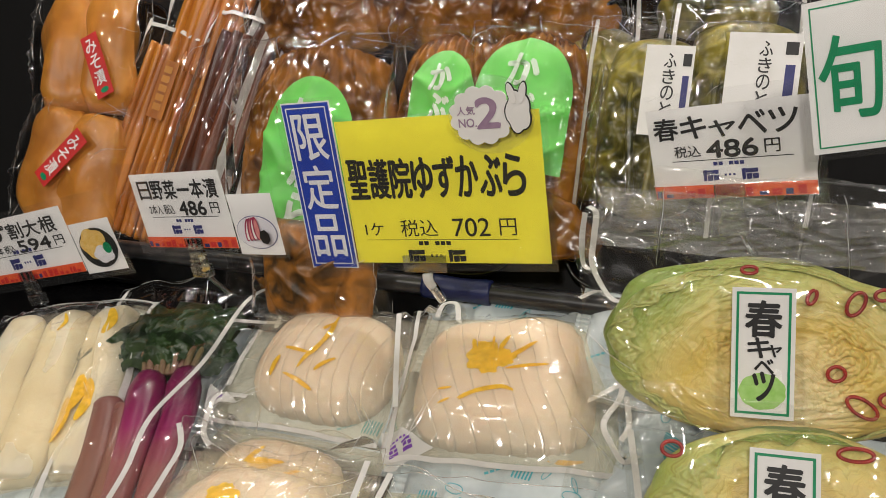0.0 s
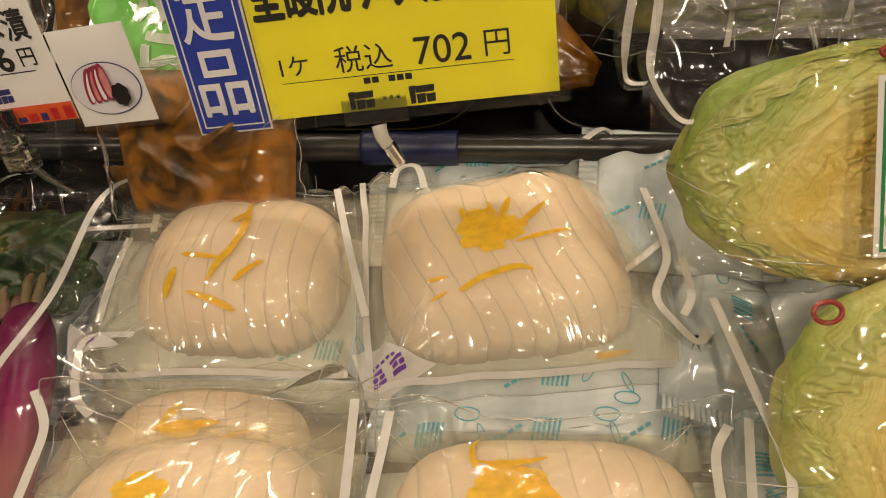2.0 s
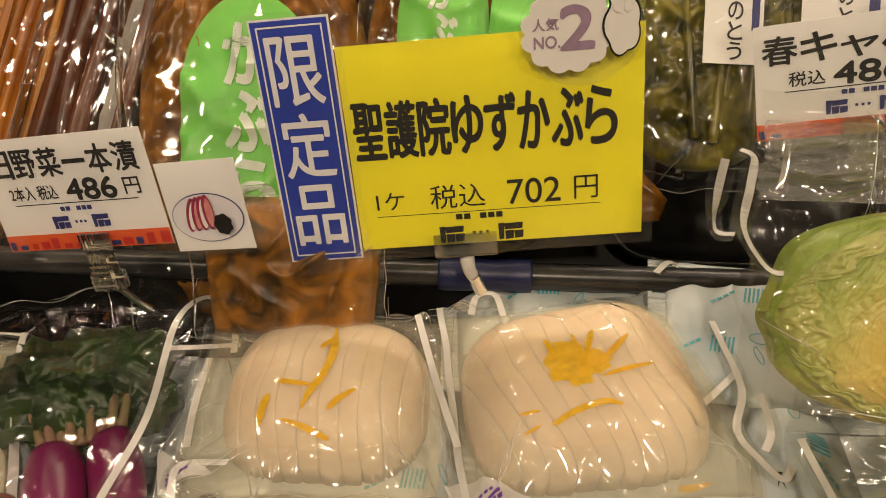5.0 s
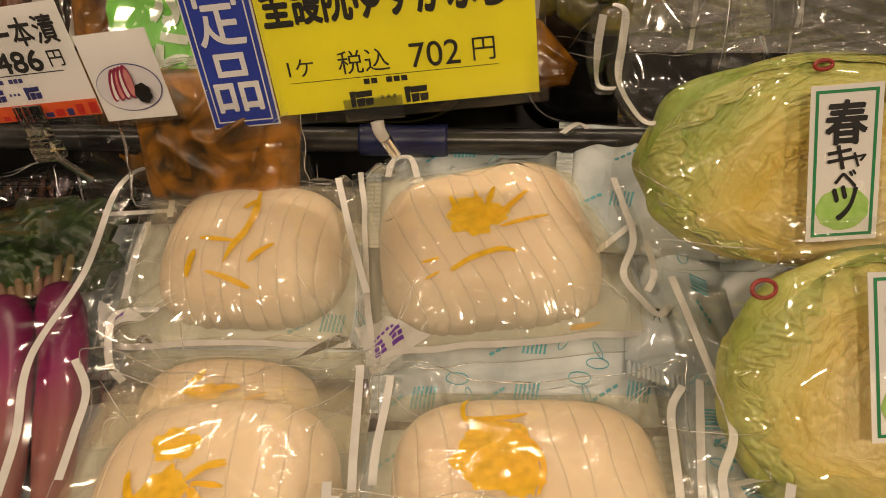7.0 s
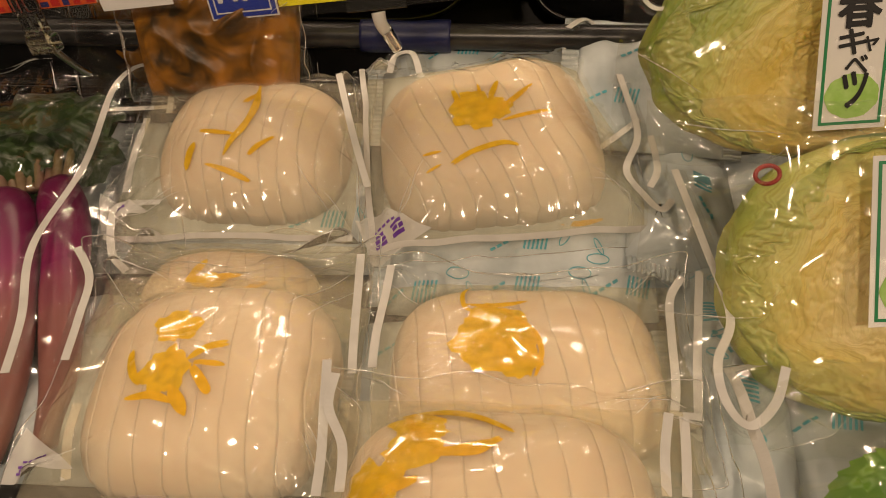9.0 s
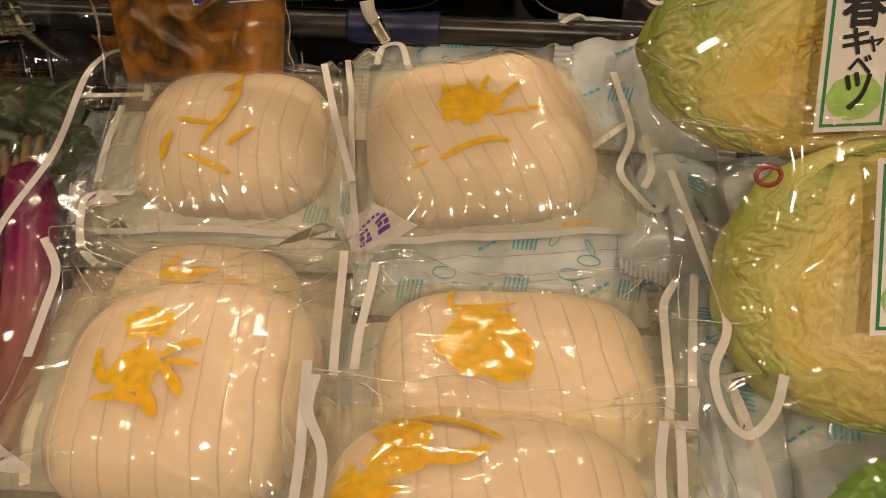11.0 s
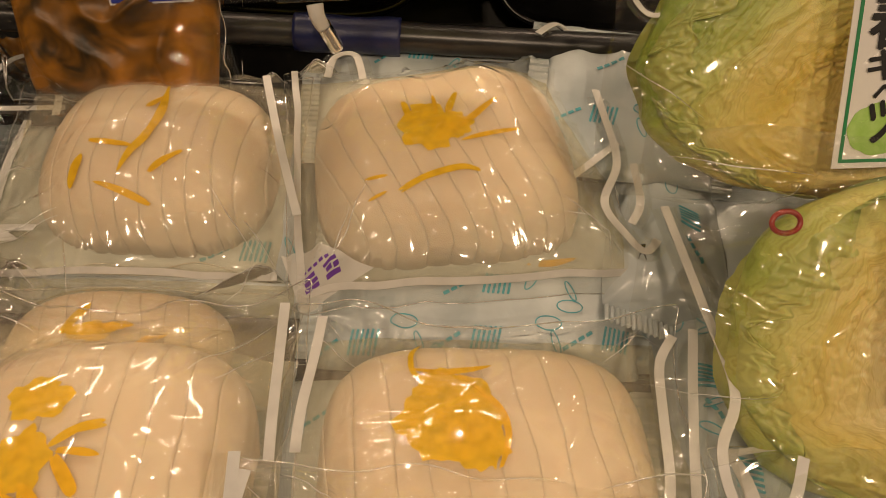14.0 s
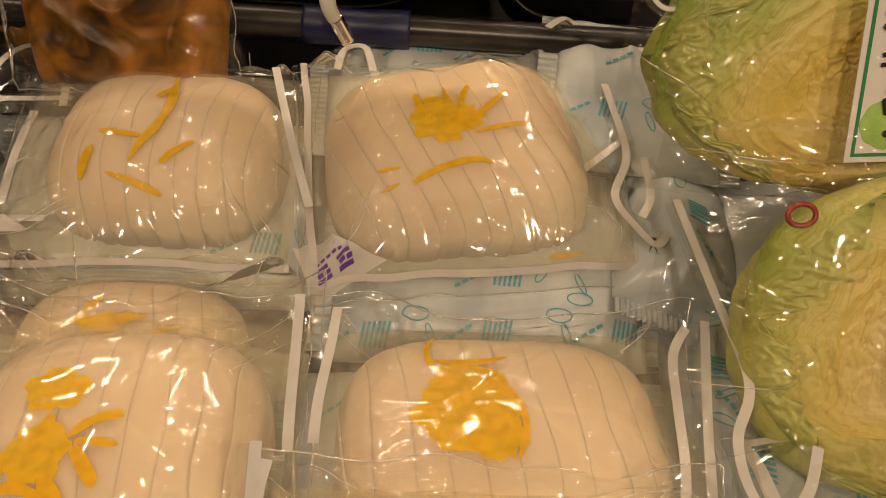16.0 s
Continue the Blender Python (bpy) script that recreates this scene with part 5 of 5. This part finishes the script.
def small_card(bl, br, tl, title, tx, line2, price, label):
    t, w, h = price_card("price_card", bl, br, tl, label)
    plate("sheet", rect(0, 0, w, h), 0, PAPER, t)
    spread("writing", title, w * tx[0], h * 0.66, w * tx[1], h * 0.90, 0.0006, INK, t, 0.022)
    lettering("writing", line2, w * tx[2], h * 0.46, w * tx[3], h * 0.585, 0.0006, INK, t, 0.01)
    lettering("writing", price, w * tx[4], h * 0.44, w * tx[5], h * 0.62, 0.0006, INK, t, 0.04)
    lettering("writing", "円", w * tx[6], h * 0.46, w * tx[7], h * 0.60, 0.0006, INK, t, 0.01)
    plate("rule", rect(w * 0.14, h * 0.415, w * 0.88, h * 0.423), 0.0005, INK, t, thick=0.0001)
    brand_bars(t, w * 0.5, h * 0.18, 0.62 * w / 0.08, NAVY_INK)
    town_band(t, w, h * 0.145)
    return t, w, h


hc, w, h = small_card((-0.21, 0.108, 0.91), (-0.109, 0.093, 0.929), (-0.201, 0.113, 0.973), "日野菜一本漬", (0.06, 0.95, 0.13, 0.42, 0.48, 0.77, 0.82, 0.91), "2本入 税込", "486", "white price card with black writing and orange band")
sleeve(hc, -0.010, -0.007, w + 0.052, h + 0.010, 0.0022)
ph = plate("photo", rect(w + 0.002, -0.005, w + 0.047, 0.044), 0.0004, PAPER, hc, "photo of sliced pink turnip on a plate")
cx, cy = w + 0.0245, 0.0135
plate("plate_rim", oval(cx, cy, 0.0205, 0.0135), 0.0012, NAVY_INK, ph, thick=0.0001)
plate("plate_face", oval(cx, cy, 0.0200, 0.0130), 0.0015, CHINA, ph, thick=0.0001)
for k in range(4):
    plate("turnip_slice", oval(cx - 0.0085 + 0.0036 * k, cy + 0.002 + 0.0006 * k, 0.0030, 0.0095, 20, turn=-0.25 + 0.08 * k), 0.0018 + 0.0005 * k, MAGENTA_INK, ph, thick=0.0001)
    plate("turnip_slice", oval(cx - 0.0078 + 0.0036 * k, cy + 0.0015 + 0.0006 * k, 0.0021, 0.0080, 20, turn=-0.25 + 0.08 * k), 0.0020 + 0.0005 * k, PINK_INK if k % 2 else LABEL_WHITE, ph, thick=0.0001)
plate("leaf_heap", oval(cx + 0.0095, cy - 0.003, 0.0045, 0.0050, 24, 7, 0.2), 0.0040, INK, ph, thick=0.0001)

yd, w, h = small_card((-0.414, 0.101, 0.846), (-0.272, 0.091, 0.888), (-0.413, 0.107, 0.907), "ゆず割大根", (0.10, 0.92, 0.12, 0.44, 0.48, 0.80, 0.84, 0.93), "半割1本 税込", "594", "white price card with black writing beside a food photo")
sleeve(yd, -0.008, -0.008, w + 0.062, h + 0.006, 0.0022)
ph = plate("photo", rect(w + 0.002, -0.003, w + 0.054, 0.043), 0.0004, PAPER, yd, "photo of radish pieces in a dark dish")
cx, cy = w + 0.029, 0.019
plate("plate_face", oval(cx, cy, 0.023, 0.018), 0.0012, INK, ph, thick=0.0001)
plate("food_shape", oval(cx - 0.003, cy + 0.004, 0.015, 0.012, 24, 5, 0.2), 0.0016, OCHRE_INK, ph, thick=0.0001)
plate("food_shape", oval(cx + 0.005, cy - 0.006, 0.011, 0.007, 24, 5, 0.2), 0.0020, CHINA, ph, thick=0.0001)
plate("food_shape", oval(cx + 0.012, cy - 0.001, 0.005, 0.005, 20), 0.0022, GREEN_INK, ph, thick=0.0001)

cc, w, h = small_card((0.201, 0.14, 0.977), (0.294, 0.113, 1.002), (0.194, 0.148, 1.036), "春キャベツ", (0.03, 0.93, 0.16, 0.33, 0.37, 0.68, 0.72, 0.81), "税込", "486", "white price card with black writing for spring cabbage")
sleeve(cc, -0.006, -0.006, w + 0.006, h + 0.010, 0.0022)

sc, w, h = price_card("seasonal_sign", (0.284, 0.09, 1.035), (0.326, 0.088, 1.045), (0.268, 0.104, 1.113), "white sign with one large green character")
plate("sheet", rect(0, 0, 0.082, h), 0, PAPER, sc)
for r in (rect(0.003, 0.003, 0.0038, h - 0.003), rect(0.078, 0.003, 0.0788, h - 0.003), rect(0.0038, 0.003, 0.078, 0.0038), rect(0.0038, h - 0.0038, 0.078, h - 0.003)):
    plate("border", r, 0.0005, GREEN_INK, sc, thick=0.0001)
lettering("writing", "旬", 0.0055, 0.018, 0.0345, 0.062, 0.0006, GREEN_INK, sc, 0.012)
sleeve(sc, -0.003, -0.003, 0.086, h + 0.003, 0.002)


def card_clip(m, style, label):
    t = thing("card_clip", m, label, "card clip", "card clips")
    if style == "ball":
        slab("jaw", -0.0165, -0.006, 0.0165, 0.007, 0.004, 0.0056, ACRYLIC, t)
        tube("stem", [(0, -0.008, 0.003), (0.0005, -0.013, 0.004), (0.002, -0.019, 0.002)], lambda s: 0.0040 - 0.0006 * s, SEAL, t, 14, label="milky plastic swivel stem")
        tube("foot", [(0.002, -0.018, 0.002), (0.006, -0.032, -0.004)], lambda s: 0.0038, ACRYLIC, t, 14)
    else:
        slab("jaw", -0.0095, 0.0, 0.0095, 0.010, 0.004, 0.0062, ACRYLIC, t, bevel=0.0006)
        slab("body", -0.0065, -0.013, 0.0065, 0.0, 0.001, 0.008, ACRYLIC, t, bevel=0.001)
        slab("lever", -0.009, -0.024, 0.009, -0.013, 0.0, 0.009, ACRYLIC, t, bevel=0.0015)
        for k in range(5):
            slab("rib", -0.0055, -0.022 + 0.0034 * k, 0.0055, -0.0208 + 0.0034 * k, 0.0091, 0.0100, ACRYLIC, t)
        tube("foot", [(0.004, -0.023, 0.004), (0.006, -0.034, -0.002), (0.007, -0.045, -0.010)], lambda s: 0.0022, ACRYLIC, t, 10)
    return t


card_clip(yc.matrix_world @ pose(0.055, 0.0005, 0), "ball", "clear card clip with milky swivel stem under the yellow card")
card_clip(hc.matrix_world @ pose(0.060, 0.0, 0), "lever", "clear plastic spring clip holding the white card")
card_clip(yd.matrix_world @ pose(0.070, 0.0, 0), "lever", "clear plastic spring clip holding the white card")
card_clip(cc.matrix_world @ pose(0.050, 0.0, 0), "lever", "clear plastic spring clip behind the cabbage pouch")
card_clip(sc.matrix_world @ pose(0.050, 0.0, 0), "lever", "clear plastic spring clip under the green sign")


# ---- pickles on the shelf ----
def on_shelf(x, r, off=-0.03, turn=0.0):
    return SLOPE @ pose(x, r, off, 0, 0, turn)


def miso_pack(m, lab, label, seed):
    t = thing("miso_radish_pouch", m, label, "pickle pouch", "miso radish pouches")
    P = Pouch(0.066, 0.074, 0.054, 0.060, 0.036, seed, wrinkle=0.004)
    for x, r in ((-0.018, 0.034), (0.024, 0.030)):
        tube("radish", [(x, 0.058, 0.014), (x * 1.05, 0.02, 0.016), (x * 1.02, -0.03, 0.016), (x * 0.9, -0.060, 0.013)], lambda s, r=r: r * (1 - 0.4 * abs(2 * s - 1) ** 5), MISO, t, 26, 0.62, lump=0.42, seed=seed + x, label="amber brown miso pickled radish")
    P.skin = SHELF_FILM
    P.film(t, 60, 60)
    lb = plate("label", rect(-0.0095, -0.032, 0.0095, 0.032), 0, RED_LABEL, t, "red label with white brush writing")
    lb.matrix_local = pose(*lab[:2], 0.0385, 0, 0, lab[2])
    column("writing", "みそ漬", 0, 0.0275, 0.012, 0.0165, 0.0008, LABEL_WHITE, lb, 0.015)
    plate("leaf_drawing", oval(0.001, -0.026, 0.0045, 0.0028), 0.0006, GREEN_INK, lb, thick=0.0001)
    return t


miso_pack(on_shelf(-0.352, 0.118, -0.045, 6), (0.030, -0.020, 22), "clear pouch of amber miso pickled radish, red label", 50.0)
miso_pack(on_shelf(-0.352, 0.002, -0.042, -8), (0.004, 0.010, -36), "clear pouch of amber miso pickled radish, tilted red label", 53.0)


def stick_pack(m, material, count, half, label, seed, lab=True):
    t = thing("radish_stick_pouch", m, label, "pickle pouch", "radish stick pouches")
    rnd = random.Random(int(seed))
    pitch = 2 * half / count
    for k in range(count):
        x = -half + pitch * (k + 0.5)
        z0 = 0.012 + 0.003 * rnd.random()
        tube("radish_stick", [(x, 0.088 + 0.006 * rnd.random(), z0), (x + 0.001 * rnd.uniform(-1, 1), 0.03, z0), (x, -0.04, z0), (x + 0.002 * rnd.uniform(-1, 1), -0.092, z0)], lambda s: pitch * 0.50 * (1 - 0.2 * abs(2 * s - 1) ** 6), material, t, 12, 1.1, lump=0.5, seed=k * 3)
    P = Pouch(half + 0.014, 0.115, half + 0.002, 0.096, 0.022, seed, wrinkle=0.0022)
    P.skin = SHELF_FILM
    P.film(t, 50, 90)
    P.seals(t, "lrt", 0.0038)
    if lab:
        lb = plate("label", rect(-0.008, 0.022, 0.010, 0.078), 0.0232, STICK, t, "brown printed label with faded marks")
        for k in range(5):
            plate("print_bar", rect(-0.004, 0.030 + 0.009 * k, 0.005, 0.0365 + 0.009 * k), 0.0240, MISO, lb, thick=0.0001)
    return t


stick_pack(on_shelf(-0.268, 0.036, -0.045, -14), STICK, 9, 0.038, "clear pouch of long orange brown radish sticks", 60.0)
stick_pack(on_shelf(-0.205, 0.052, -0.040, -13), STICK_DARK, 3, 0.017, "narrow clear pouch of dark brown radish sticks", 63.0, False)
stick_pack(on_shelf(-0.178, 0.066, -0.048, -13), STICK_DARK, 3, 0.015, "narrow clear pouch of dark brown radish sticks", 66.0, False)
stick_pack(on_shelf(-0.205, 0.190, -0.045, -16), STICK, 7, 0.036, "clear pouch of orange brown radish sticks, further back", 69.0, False)


def lees_bag(m, a, b, h, seed, green, label, neck=True):
    """A bag of turnip in brown lees, gathered at its neck, with a green paper slipped in."""
    t = thing("lees_turnip_bag", m, label, "pickle bag", "brown lees turnip bags")

    def top(x, y):
        u, v = min(1, abs(x / a)), min(1, abs(y / b))
        z = h * max(0.0, (1 - u ** 2.6) * (1 - v ** 3.0)) ** 0.5
        pull = 0.0
        if neck:
            pull = 0.0075 * abs(math.sin((x / a * (1.2 + max(0, y / b))) * 9 + 2 * noise.noise(Vector((x * 20, y * 8, seed))))) * max(0.0, min(1.0, (y / b + 0.2)))
        return max(0.0004, z + pull * (1 - u ** 4) + (0.0085 * (ridged(x, y * 0.45, 34, seed, 4) - 0.4) + 0.004 * (ridged(x, y, 85, seed + 2, 3) - 0.4)) * (1 - max(u, v) ** 4) + 0.002 * noise.noise(Vector((x * 90, y * 90, seed))) * (1 - max(u, v) ** 4))
    sheet("lees_body", lambda u, v: (a * u * math.sqrt(1 - 0.35 * v * v), b * v * math.sqrt(1 - 0.3 * u * u), top(a * u, b * v)), 80, 90, LEES, t, "crumpled amber brown pickling lees", floor_z=0.0)
    if green:
        gx, gy, gw, gh = green

        def lie(x, y):
            return h * max(0.0, (1 - min(1, abs(x / a)) ** 2.6) * (1 - min(1, abs(y / b)) ** 3.0)) ** 0.5 + 0.0125

        def paper(u, v):
            s = (v + 1) / 2
            w_ = gw * (1.0 if s < 0.55 else math.sqrt(max(0.02, 1 - ((s - 0.55) / 0.46) ** 2.2)))
            x, y = gx + u * w_, gy + gh * s
            return x, y, lie(x, y) + 0.0016 * noise.noise(Vector((x * 60, y * 60, seed))) + 0.0045 * ridged(x, y, 24, seed, 7) - 0.003 * u * u
        pp = sheet("green_paper", paper, 26, 40, GREEN_PAPER, t, "bright green paper with pale writing")
        zt = lambda x, y: lie(x, y) + 0.0016 * noise.noise(Vector((x * 60, y * 60, seed))) + 0.0045 * ridged(x, y, 24, seed, 7) - 0.003 * ((x - gx) / gw) ** 2 + 0.0004
        for k, c in enumerate(("か", "ぶ", "ら")):
            ob = lettering("writing", c, gx - gw * 0.32, gy + gh * (0.62 - 0.28 * k), gx + gw * 0.30, gy + gh * (0.86 - 0.28 * k), 0, LILAC, pp, 0.045)
            for v in ob.data.vertices:
                v.co.z = zt(v.co.x, v.co.y) + 0.0006
    P = Pouch(a * 1.06, b * 1.05, a, b, h + 0.010, seed + 1, wrinkle=0.004, full=0.45)
    P.skin = SHELF_FILM
    P.film(t, 70, 76)
    return t


lees_bag(on_shelf(-0.088, 0.014, -0.034, 4), 0.076, 0.118, 0.030, 70.0, (0.006, -0.060, 0.042, 0.140), "clear bag of turnip in brown lees with green paper")
lees_bag(on_shelf(0.030, 0.062, -0.036, 0), 0.052, 0.080, 0.030, 73.0, (-0.002, -0.030, 0.027, 0.088), "clear bag of turnip in brown lees, green paper inside")
lees_bag(on_shelf(0.092, 0.058, -0.032, -3), 0.052, 0.086, 0.034, 76.0, (0.000, -0.030, 0.038, 0.102), "clear bag of turnip in brown lees, broad green paper")
lees_bag(on_shelf(-0.105, 0.182, -0.046, 8), 0.070, 0.062, 0.034, 79.0, None, "crumpled clear bag of brown lees further back")
lees_bag(on_shelf(0.000, 0.190, -0.046, -3), 0.066, 0.060, 0.034, 82.0, None, "crumpled clear bag of brown lees further back")
lees_bag(on_shelf(0.098, 0.190, -0.046, 5), 0.060, 0.058, 0.034, 85.0, None, "crumpled clear bag of brown lees further back")
droop = thing("lees_turnip_bag", tilted((-0.052, 0.112, 0.903), (0.0, -0.93, 0.36)), "clear brown bag hanging over the shelf edge", "pickle bag", "brown lees turnip bags")


def sagging(x, y):
    u, v = min(1, abs(x / 0.052)), min(1, abs(y / 0.040))
    return max(0.0004, 0.020 * max(0.0, (1 - u ** 4) * (1 - v ** 4)) ** 0.5 + (0.005 * (ridged(x, y, 32, 4.0, 4) - 0.4) + 0.002 * noise.noise(Vector((x * 80, y * 80, 2)))) * (1 - max(u, v) ** 4))


sheet("lees_body", lambda u, v: (0.052 * u * (0.94 + 0.06 * v), 0.040 * v, sagging(0.052 * u, 0.040 * v)), 70, 56, LEES_DARK, droop, "dark mottled turnip skin in amber lees", floor_z=0.0)
PH = Pouch(0.054, 0.042, 0.052, 0.040, 0.023, 88.0, wrinkle=0.004, full=0.45)
PH.skin = SHELF_FILM
PH.film(droop, 60, 50)
tip = thing("lees_bag_corner", on_shelf(0.128, -0.012, -0.006, -20), "pointed corner of a brown lees bag", "pickle bag")
sheet("lees_body", lambda u, v: (0.030 * (u + 0.2), 0.022 * v * (1.05 - 0.75 * max(0, u)), 0.008 * max(0.0, (1 - u ** 4) * (1 - v ** 4)) ** 0.5 + 0.002 * noise.noise(Vector((u * 3, v * 3, 1)))), 24, 20, LEES, tip, floor_z=-0.0265)


def butterbur_pack(m, lab, label, seed, a=0.040):
    t = thing("butterbur_pouch", m, label, "pickle pouch", "butterbur pouches")
    P = Pouch(a + 0.012, 0.082, a, 0.070, 0.026, seed, wrinkle=0.003)
    rnd = random.Random(int(seed))

    def heap(u, v):
        x, y = a * u * math.sqrt(1 - 0.3 * v * v), 0.070 * v * math.sqrt(1 - 0.3 * u * u)
        z = 0.022 * max(0.0, (1 - u ** 4) * (1 - v ** 4)) ** 0.5
        return x, y, max(0.0003, z + (0.006 * ridged(x, y, 55, seed, 2) - 0.003 + 0.003 * noise.noise(Vector((x * 160, y * 160, seed)))) * (1 - max(abs(u), abs(v)) ** 5))
    sheet("buds", heap, 60, 80, OLIVE, t, "olive green pickled butterbur buds", floor_z=0.0)
    for k in range(5):
        x = rnd.uniform(-0.7, 0.7) * a
        tube("stalk", [(x, rnd.uniform(-0.06, -0.02), 0.022), (x + rnd.uniform(-0.01, 0.01), 0.01, 0.0245), (x + rnd.uniform(-0.012, 0.012), rnd.uniform(0.03, 0.06), 0.020)], lambda s: 0.0032 * (1 - 0.4 * s), OLIVE, t, 10, lump=0.3, seed=k)
    P.skin = SHELF_FILM
    P.film(t, 60, 80)
    P.seals(t, "lr", 0.0032)
    if lab:
        lx, ly, lw = lab
        lb = plate("label", rect(lx, ly, lx + lw, ly + 0.066), 0.0300, LABEL_WHITE, t, "white paper label with black brush writing")
        column("writing", "ふきのとう", lx + lw * 0.52, ly + 0.060, 0.0085, 0.0118, 0.0308, INK, lb, 0.01)
        plate("print_mark", rect(lx + lw * 0.78, ly + 0.051, lx + lw * 0.95, ly + 0.060), 0.0305, INK, lb, thick=0.0001)
        plate("print_bar", rect(lx + lw * 0.80, ly + 0.020, lx + lw * 0.93, ly + 0.044), 0.0305, NAVY_INK, lb, thick=0.0001)
    return t


butterbur_pack(on_shelf(0.143, 0.085, -0.045, -4), None, "clear pouch of olive butterbur buds, partly hidden", 90.0, 0.032)
butterbur_pack(on_shelf(0.188, 0.072, -0.030, -1), (-0.008, -0.010, 0.034), "clear pouch of olive butterbur buds with white label", 93.0)
butterbur_pack(on_shelf(0.250, 0.086, -0.030, -1), (-0.014, -0.014, 0.048), "clear pouch of olive butterbur buds, wide white label", 96.0, 0.044)
butterbur_pack(on_shelf(0.225, 0.215, -0.045, 3), (-0.020, -0.040, 0.050), "clear pouch of olive butterbur buds further back", 99.0, 0.050)
